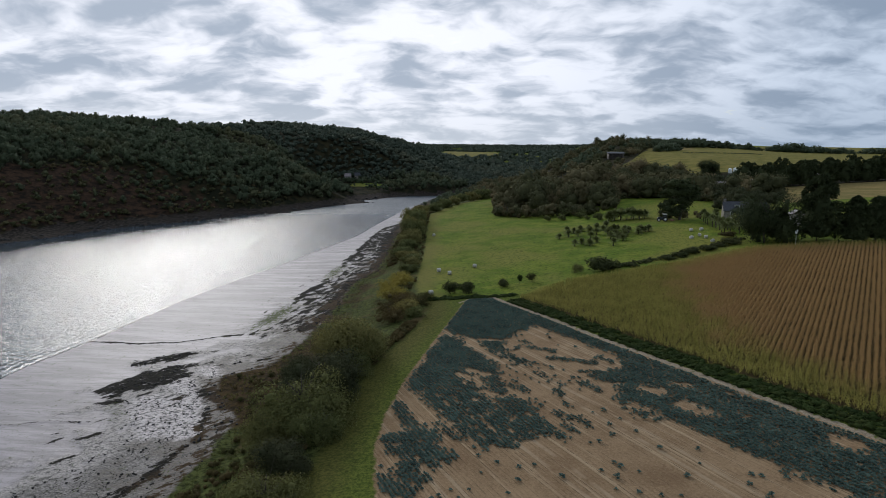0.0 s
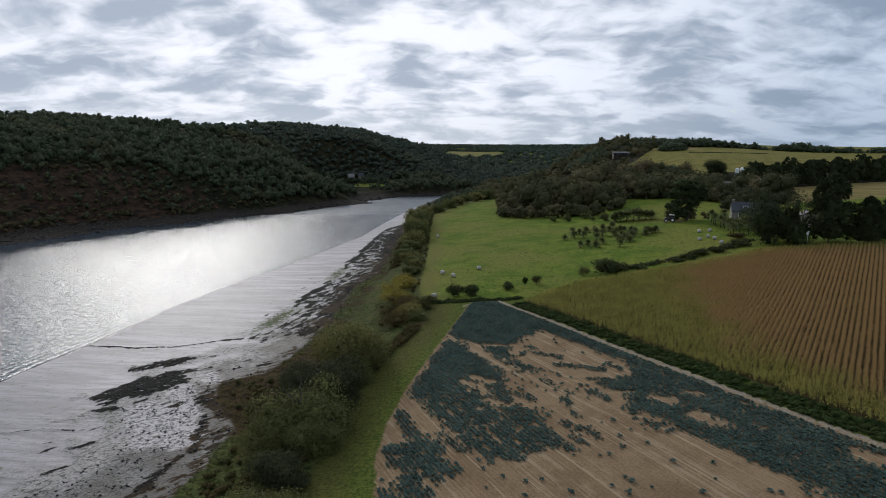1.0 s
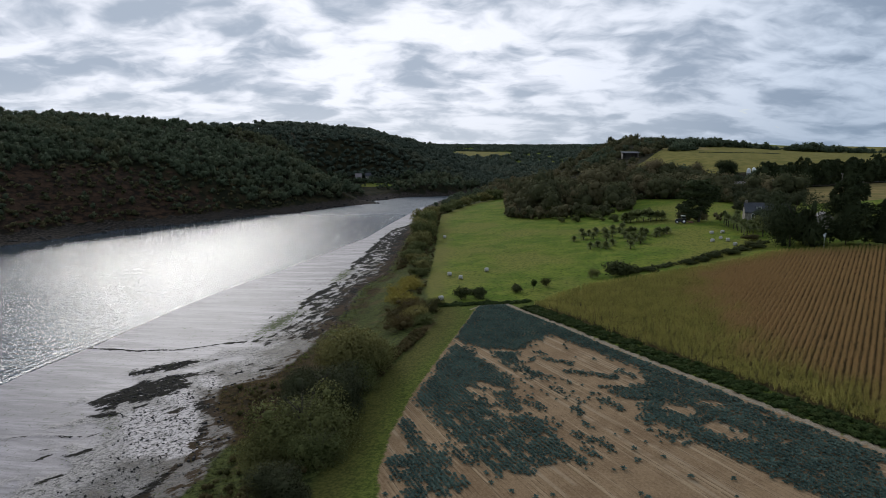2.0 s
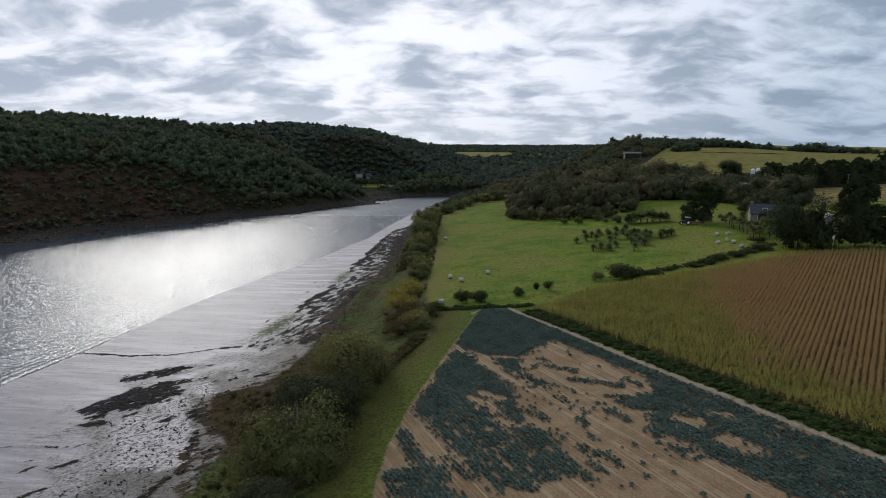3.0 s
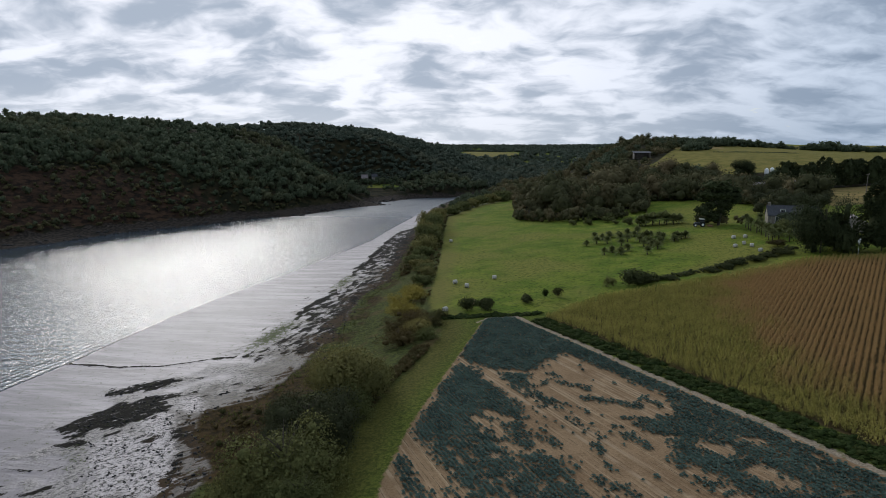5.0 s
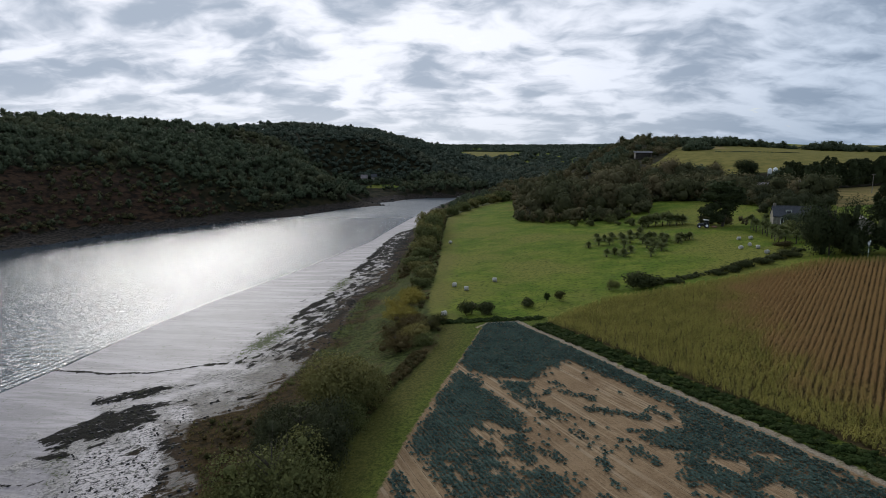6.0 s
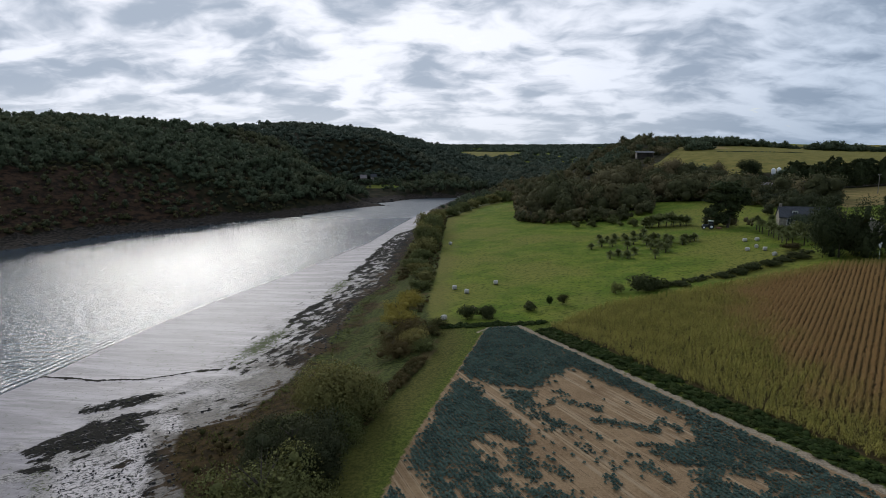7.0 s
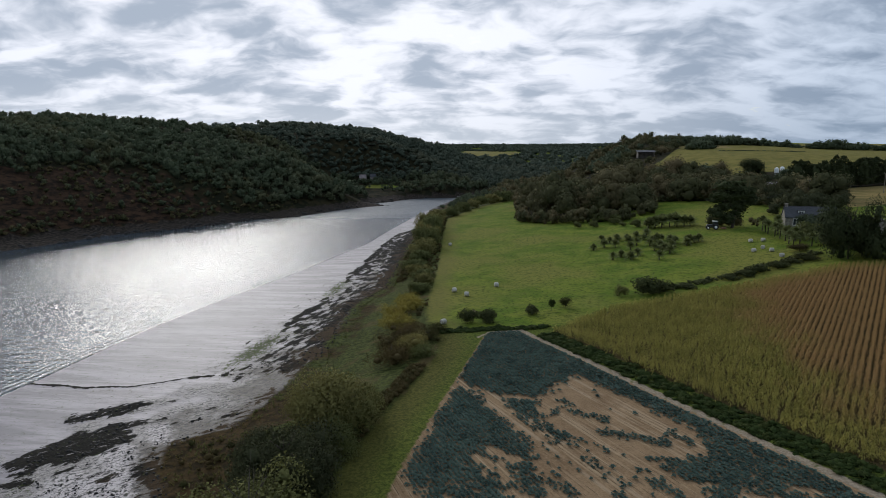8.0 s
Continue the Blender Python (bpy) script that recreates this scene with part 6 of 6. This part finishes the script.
def build_maize():
    rng = np.random.RandomState(43)
    kinds = [maize_plant(rng, 6) for _ in range(6)]
    way, over = np.array([0.6, 0.8]), np.array([0.8, -0.6])
    a, b = np.meshgrid(np.arange(-110, 130, 0.8), np.arange(20, 230, 0.31))
    a, b = a.ravel() + 0.05 * rng.randn(a.size), b.ravel() + 0.09 * rng.randn(a.size)
    x, y = a * over[0] + b * way[0], a * over[1] + b * way[1]
    edge = (x - 65.5) * 0.918 + (y - 25) * 0.397   # the headland is drilled along the edge, across the rows
    turn = np.array([-0.397, 0.918])
    head = (edge < 6) & (edge > 0)
    u, v = (x - 65.5) * turn[0] + (y - 25) * turn[1], np.round(edge / 0.7) * 0.7 + 0.12 * rng.randn(len(x))
    x, y = np.where(head, 65.5 + 0.918 * v + turn[0] * u, x), np.where(head, 25 + 0.397 * v + turn[1] * u, y)
    inside = side(x, y, MAIZE)
    ok = (inside > 0) & (x < 0.745 * y + 8) & (rng.rand(len(x)) < 0.95)
    ok &= np.hypot(x - 57.5, y - 92) > 0.9
    x, y, inside, head = x[ok], y[ok], inside[ok], head[ok]
    ripe = curve(y, (40, 60, 86, 110, 129, 158), (62, 56, 48, 50, 55, 64))   # where the stand turns brown
    dry = smooth(x - ripe + 3.5 * waves(x, y, 52, 22) + 2 * waves(x, y, 53, 7), -9, 9) * (0.4 + 0.6 * smooth(inside, 1.5, 9))
    loose = (1 - dry) * 0.22   # the green part stands less strictly in rows
    x, y = x + loose * rng.randn(len(x)), y + loose * rng.randn(len(x))
    tone = np.clip(0.12 + 0.85 * dry + 0.3 * rng.rand(len(x)), 0, 1)
    tall = 1.2 + 0.3 * rng.rand(len(x)) + 0.12 * waves(x, y, 51, 14) - 0.25 * head
    spread("maize_crop", kinds, x, y, land(x, y), rng.rand(len(x)) * 6.28, 1.3 + 0.5 * rng.rand(len(x)), tone, M_MAIZE, "ripening maize in rows, brown inside and greener at its edges", "crop", tall)


def strip(x0, y0, x1, y1, n, wide, rng):
    t = rng.rand(n)
    nx, ny = (y1 - y0), -(x1 - x0)
    m = math.hypot(nx, ny)
    w = (rng.rand(n) - 0.5) * wide
    return x0 + (x1 - x0) * t + nx / m * w, y0 + (y1 - y0) * t + ny / m * w


def build_brambles():
    rng = np.random.RandomState(45)
    n = 1150
    x, y = strip(18.0, 130.5, 63.0, 25.5, n, 3.4, rng)
    x2, y2 = strip(-2, 136, 19, 134.6, 170, 1.8, rng)
    x, y = np.r_[x, x2], np.r_[y, y2]
    keep = y > 42
    x, y = x[keep], y[keep]
    p = np.stack([x, y, land(x, y) - 0.25], -1)
    bits = [crown(rng, 2, 44, 0.17, body=0.9, flat=0.7, segs=5) for _ in range(6)]
    stand("bramble_hedge", p, 0.6 + 0.5 * rng.rand(len(x)), 0.40 + 0.25 * rng.rand(len(x)), 0.8 * rng.rand(len(x)) ** 2, M_BRAMBLE, bits, "low dark bramble hedge between the crops", "hedge", seed=6)
    x, y = strip(44, 150.5, 88, 166, 150, 2.0, rng)
    p = np.stack([x, y, land(x, y) - 0.2], -1)
    stand("maize_hedge", p, 0.45 + 0.5 * rng.rand(len(x)), 0.7 + 0.3 * rng.rand(len(x)), 0.8 * rng.rand(len(x)), M_SHRUB, bits, "low ragged hedge between maize and meadow", "hedge", seed=7)


def build_scrub():
    rng = np.random.RandomState(47)
    y = 44 + 300 * rng.rand(2400) ** 1.25
    u = rng.rand(len(y))
    x = plant_edge(y) + (bank_edge(y) - plant_edge(y)) * u
    grassy = (y > 103) & (y < 200) & (u < 0.62)
    keep = np.where(grassy, rng.rand(len(y)) < 0.0, (u > 0.1) & (rng.rand(len(y)) < 0.75))
    keep &= ~((y > 100) & (y < 140) & (u > 0.4))
    x, y, u = x[keep], y[keep], u[keep]
    hx, hy = np.r_[strip(-10.8, 99, -7.4, 109, 110, 2.4, rng), strip(-7.4, 109, -4.6, 118.5, 110, 2.6, rng)].reshape(2, 2, -1).transpose(1, 0, 2).reshape(2, -1)
    x, y, u = np.r_[x, hx], np.r_[y, hy], np.r_[u, np.ones(len(hx))]
    p = np.stack([x, y, land(x, y) - 0.2], -1)
    bits = [crown(rng, 1, 40, 0.22, body=0.9, slim=0.3, wisp=0.6) for _ in range(6)]
    size = (0.4 + 0.6 * rng.rand(len(x))) * np.where((y > 103) & (y < 200), 0.75, 1.0)
    tone = np.clip(0.55 * waves(x, y, 71, 16) + 0.5 + 0.4 * rng.rand(len(x)), 0, 1)
    low_hedge = np.arange(len(x)) >= len(x) - len(hx)   # the brown strip beside the grass lane
    tone, size = np.where(low_hedge, 0.5 + 0.5 * rng.rand(len(x)), tone), np.where(low_hedge, 0.4 + 0.45 * rng.rand(len(x)), size)
    stand("bank_scrub", p, size, 0.7 + 0.4 * rng.rand(len(x)), tone, M_SCRUB, bits, "brown and olive scrub on the river bank", "scrub", seed=8)


def tussock(rng, n):
    V, Q = [], []
    for i in range(n):
        a, ln = rng.rand() * 6.28, 0.5 + 0.5 * rng.rand()
        out, sid = np.array([math.cos(a), math.sin(a), 0]), np.array([-math.sin(a), math.cos(a), 0]) * 0.06
        b = out * 0.1 * rng.rand()
        p = b + out * 0.25 * ln + (0, 0, 0.6 * ln)
        q = b + out * (0.55 * ln) + (0, 0, 0.75 * ln)
        V += [b - sid, b + sid, p + sid * 0.7, p - sid * 0.7, q]
        k = 5 * i
        Q += [(k, k + 1, k + 2, k + 3), (k + 3, k + 2, k + 4, k + 4)]
    return np.array(V), np.array(Q)


M_SEDGE = leafy("sedge_blades", (0.095, 0.108, 0.032), (0.13, 0.14, 0.045), (0.16, 0.105, 0.044))


def build_sedge():
    rng = np.random.RandomState(59)
    y = 46 + 230 * rng.rand(9500) ** 1.15
    u = rng.rand(len(y)) ** 1.1
    xv, xs = plant_edge(y), bank_edge(y)
    x = xv + (xs - xv) * u + 0.8 * rng.randn(len(y))
    keep = (x > xv - 0.4) & (x < xs) & (waves(x, y, 73, 5) + 0.6 * rng.rand(len(y)) > -0.1)
    x, y, xv = x[keep], y[keep], xv[keep]
    brown = np.clip(1.0 - (x - xv) / (8 + 7 * smooth(y, 116, 104)) + 0.5 * waves(x, y, 74, 12), 0, 1) * np.where(y > 110, 0.4, 0.25 + 0.65 * smooth(y, 74, 86))
    kinds = [tussock(rng, 7) for _ in range(5)]
    s = (0.35 + 0.5 * rng.rand(len(x))) * np.where((y > 104) & (y < 205) & (x > xv + 3), 0.55, 1.0)
    spread("bank_sedge", kinds, x, y, land(x, y) - 0.03, rng.rand(len(x)) * 6.28, s, brown, M_SEDGE, "rough olive and russet sedge tussocks on the bank", "grass", s * 0.75)


def build_wrack():
    rng = np.random.RandomState(49)
    y = 56 + 240 * rng.rand(26000) ** 1.2
    xw, xv = water_edge(y), plant_edge(y)
    x = xw + (xv - xw) * (0.2 + 0.82 * rng.rand(len(y)))
    wr, _ = foreshore(x, y, (x - xw) / (xv - xw))
    keep = (rng.rand(len(y)) < smooth(wr, 0.38, 0.95)) & ~((y > 123) & (y < 131) & (x < -44))
    x, y = x[keep][:5200], y[keep][:5200]
    sy = 60 + 46 * rng.rand(9000)   # loose stones among the shells
    sx = -52 + 22 * rng.rand(9000)
    loose = (rng.rand(9000) < 0.5 * smooth(near_capsule(sx, sy, SHELLS + GRIT), -3, 0.5) * smooth(waves(sx, sy, 39, 5), -0.4, 0.7)) & (sx < plant_edge(sy) - 0.5)
    x, y = np.r_[x, sx[loose]], np.r_[y, sy[loose]]
    kinds = [blob(rng, 2, 6) for _ in range(5)]
    s = 0.14 + 0.34 * rng.rand(len(x)) ** 2.5
    s[-loose.sum():] = 0.07 + 0.22 * rng.rand(loose.sum()) ** 3
    spread("wrack_stones", kinds, x, y, land(x, y) + 0.04, rng.rand(len(x)) * 6.28, s, rng.rand(len(x)), M_WRACK, "dark weed-covered stones on the tidal mud", "stones", s * 0.5)


TUFTS = [wood_crown(np.random.RandomState(80 + k), 3, 64, 0.2, 0.6) for k in range(5)]


def build_wood_edge():
    rng = np.random.RandomState(57)
    X, Y = [], []
    for x0, y0, x1, y1, n, w in ((34, 292, 46, 272, 40, 5), (46, 272, 72, 258, 60, 6), (33, 294, 48, 432, 90, 5), (78, 262, 88, 290, 34, 6), (88, 290, 96, 300, 14, 4), (92, 300, 114, 288, 34, 4), (114, 288, 126, 246, 30, 4), (86, 222, 96, 212, 12, 3)):
        x, y = strip(x0, y0, x1, y1, n, w, rng)
        X.append(x), Y.append(y)
    x, y = np.concatenate(X), np.concatenate(Y)
    p = np.stack([x, y, land(x, y) - 0.5], -1)
    stand("wood_edge_bushes", p, 1.2 + 2.4 * rng.rand(len(x)), 0.9 + 0.4 * rng.rand(len(x)), rng.rand(len(x)), M_OAK_LEAF, CROWNS, "bushes and low boughs along the wood's edge", "bushes", seed=11)
    n = 1300
    y = 150 + 290 * rng.rand(n)
    d = 13 + 60 * rng.rand(n) ** 1.2
    x = far_edge(y) - d / 0.74
    p = np.stack([x, y, land(x, y) - 0.3], -1)
    stand("bracken_bushes", p, 0.8 + 1.7 * rng.rand(n), 0.7 + 0.4 * rng.rand(n), rng.rand(n), M_OAK_LEAF, TUFTS, "brown bushes and bracken on the far slope", "bushes", seed=12)


def build_shore_growth():
    rng = np.random.RandomState(67)
    y = 430 + 115 * rng.rand(150)
    x = plant_edge(y) + 3 + (bank_edge(y) - plant_edge(y)) * rng.rand(len(y))
    bx, by = np.c_[strip(-92, 612, -40, 566, 34, 26, rng), strip(-84, 606, -60, 604, 14, 5, rng)]
    x, y = np.r_[x, bx], np.r_[y, by]
    p = np.stack([x, y, land(x, y) - 0.4], -1)
    stand("shore_bushes", p, 1.6 + 1.8 * rng.rand(len(x)), 0.9 + 0.3 * rng.rand(len(x)), 0.5 * rng.rand(len(x)), M_WOOD_LEAF, CROWNS, "dark bushes along the bend of the river", "bushes", seed=13)
    x, y = strip(203, 484, 262, 474, 150, 2.0, rng)
    p = np.stack([x, y, land(x, y) - 0.5], -1)
    stand("field_hedge", p, 0.5 + 0.5 * rng.rand(len(x)), 0.8 + 0.3 * rng.rand(len(x)), 0.3 * rng.rand(len(x)), M_WOOD_LEAF, TUFTS, "low hedge across the upper field", "hedge", seed=16)
    x, y = strip(-1, 279, 38, 297, 230, 2.6, rng)
    p = np.stack([x, y, land(x, y) - 0.3], -1)
    stand("meadow_bank", p, 0.2 + 0.2 * rng.rand(len(x)), 0.35 + 0.2 * rng.rand(len(x)), 0.5 * rng.rand(len(x)), M_SEDGE, TUFTS, "low dark bank of rough growth across the meadow", "hedge", seed=14)


def build_far_rocks():
    rng = np.random.RandomState(69)
    y = 150 + 410 * rng.rand(420)
    x = far_edge(y) + 1.5 - 9 * rng.rand(len(y)) ** 1.5
    kinds = [blob(rng, 3, 6) for _ in range(5)]
    s = 0.4 + 1.5 * rng.rand(len(y)) ** 2.2
    spread("shore_rocks", kinds, x, y, np.maximum(land(x, y), 0.0), rng.rand(len(y)) * 6.28, s, rng.rand(len(y)), M_WRACK, "dark rocks along the far shore", "rocks", s * 0.55)


def build_skyline():
    rng = np.random.RandomState(53)
    rows = [(200, 612, 300, 610, 60, 18), (300, 610, 345, 609, 16, 12), (345, 609, 400, 607, 40, 18), (400, 607, 520, 602, 50, 16), (150, 560, 215, 575, 30, 14), (118, 500, 150, 545, 40, 20), (192, 515, 222, 528, 12, 8), (210, 575, 330, 640, 60, 20), (125, 372, 146, 352, 14, 6), (164, 338, 188, 340, 9, 2)]
    X, Y = [], []
    for x0, y0, x1, y1, n, w in rows:
        x, y = strip(x0, y0, x1, y1, n, w, rng)
        X.append(x), Y.append(y)
    x, y = np.concatenate(X), np.concatenate(Y)
    p = np.stack([x, y, land(x, y) - 2.2], -1)
    stand("skyline_trees", p, (3.6 + 2.4 * rng.rand(len(x))) * np.where((x < 300) | ((x > 345) & (x < 400)), 1.25, 1.0) * np.where(y < 345, 0.62, 1.0), 0.75 + 0.3 * rng.rand(len(x)), 0.3 * rng.rand(len(x)), M_WOOD_LEAF, CROWNS, "line of dark trees along the upper field", "tree line", seed=9)
    p = scatter(108, 200, 232, 326, 6.2, lambda x, y, r: (side(x, y, GROVE) > 0) & (near_capsule(x, y, SILO_LANE) < 0) & (side(x, y, PADDOCK) < -1), 71)
    p[:, 2] -= 0.8
    stand("house_trees", p, 2.8 + 1.8 * rng.rand(len(p)), 0.95 + 0.35 * rng.rand(len(p)), 0.4 * rng.rand(len(p)), M_IVY, OAKS, "dark garden trees behind the farmhouse", "tree line", seed=10)


build_brassicas()
build_maize()
build_brambles()
build_scrub()
build_sedge()
build_wrack()
build_wood_edge()
build_shore_growth()
build_far_rocks()
build_skyline()
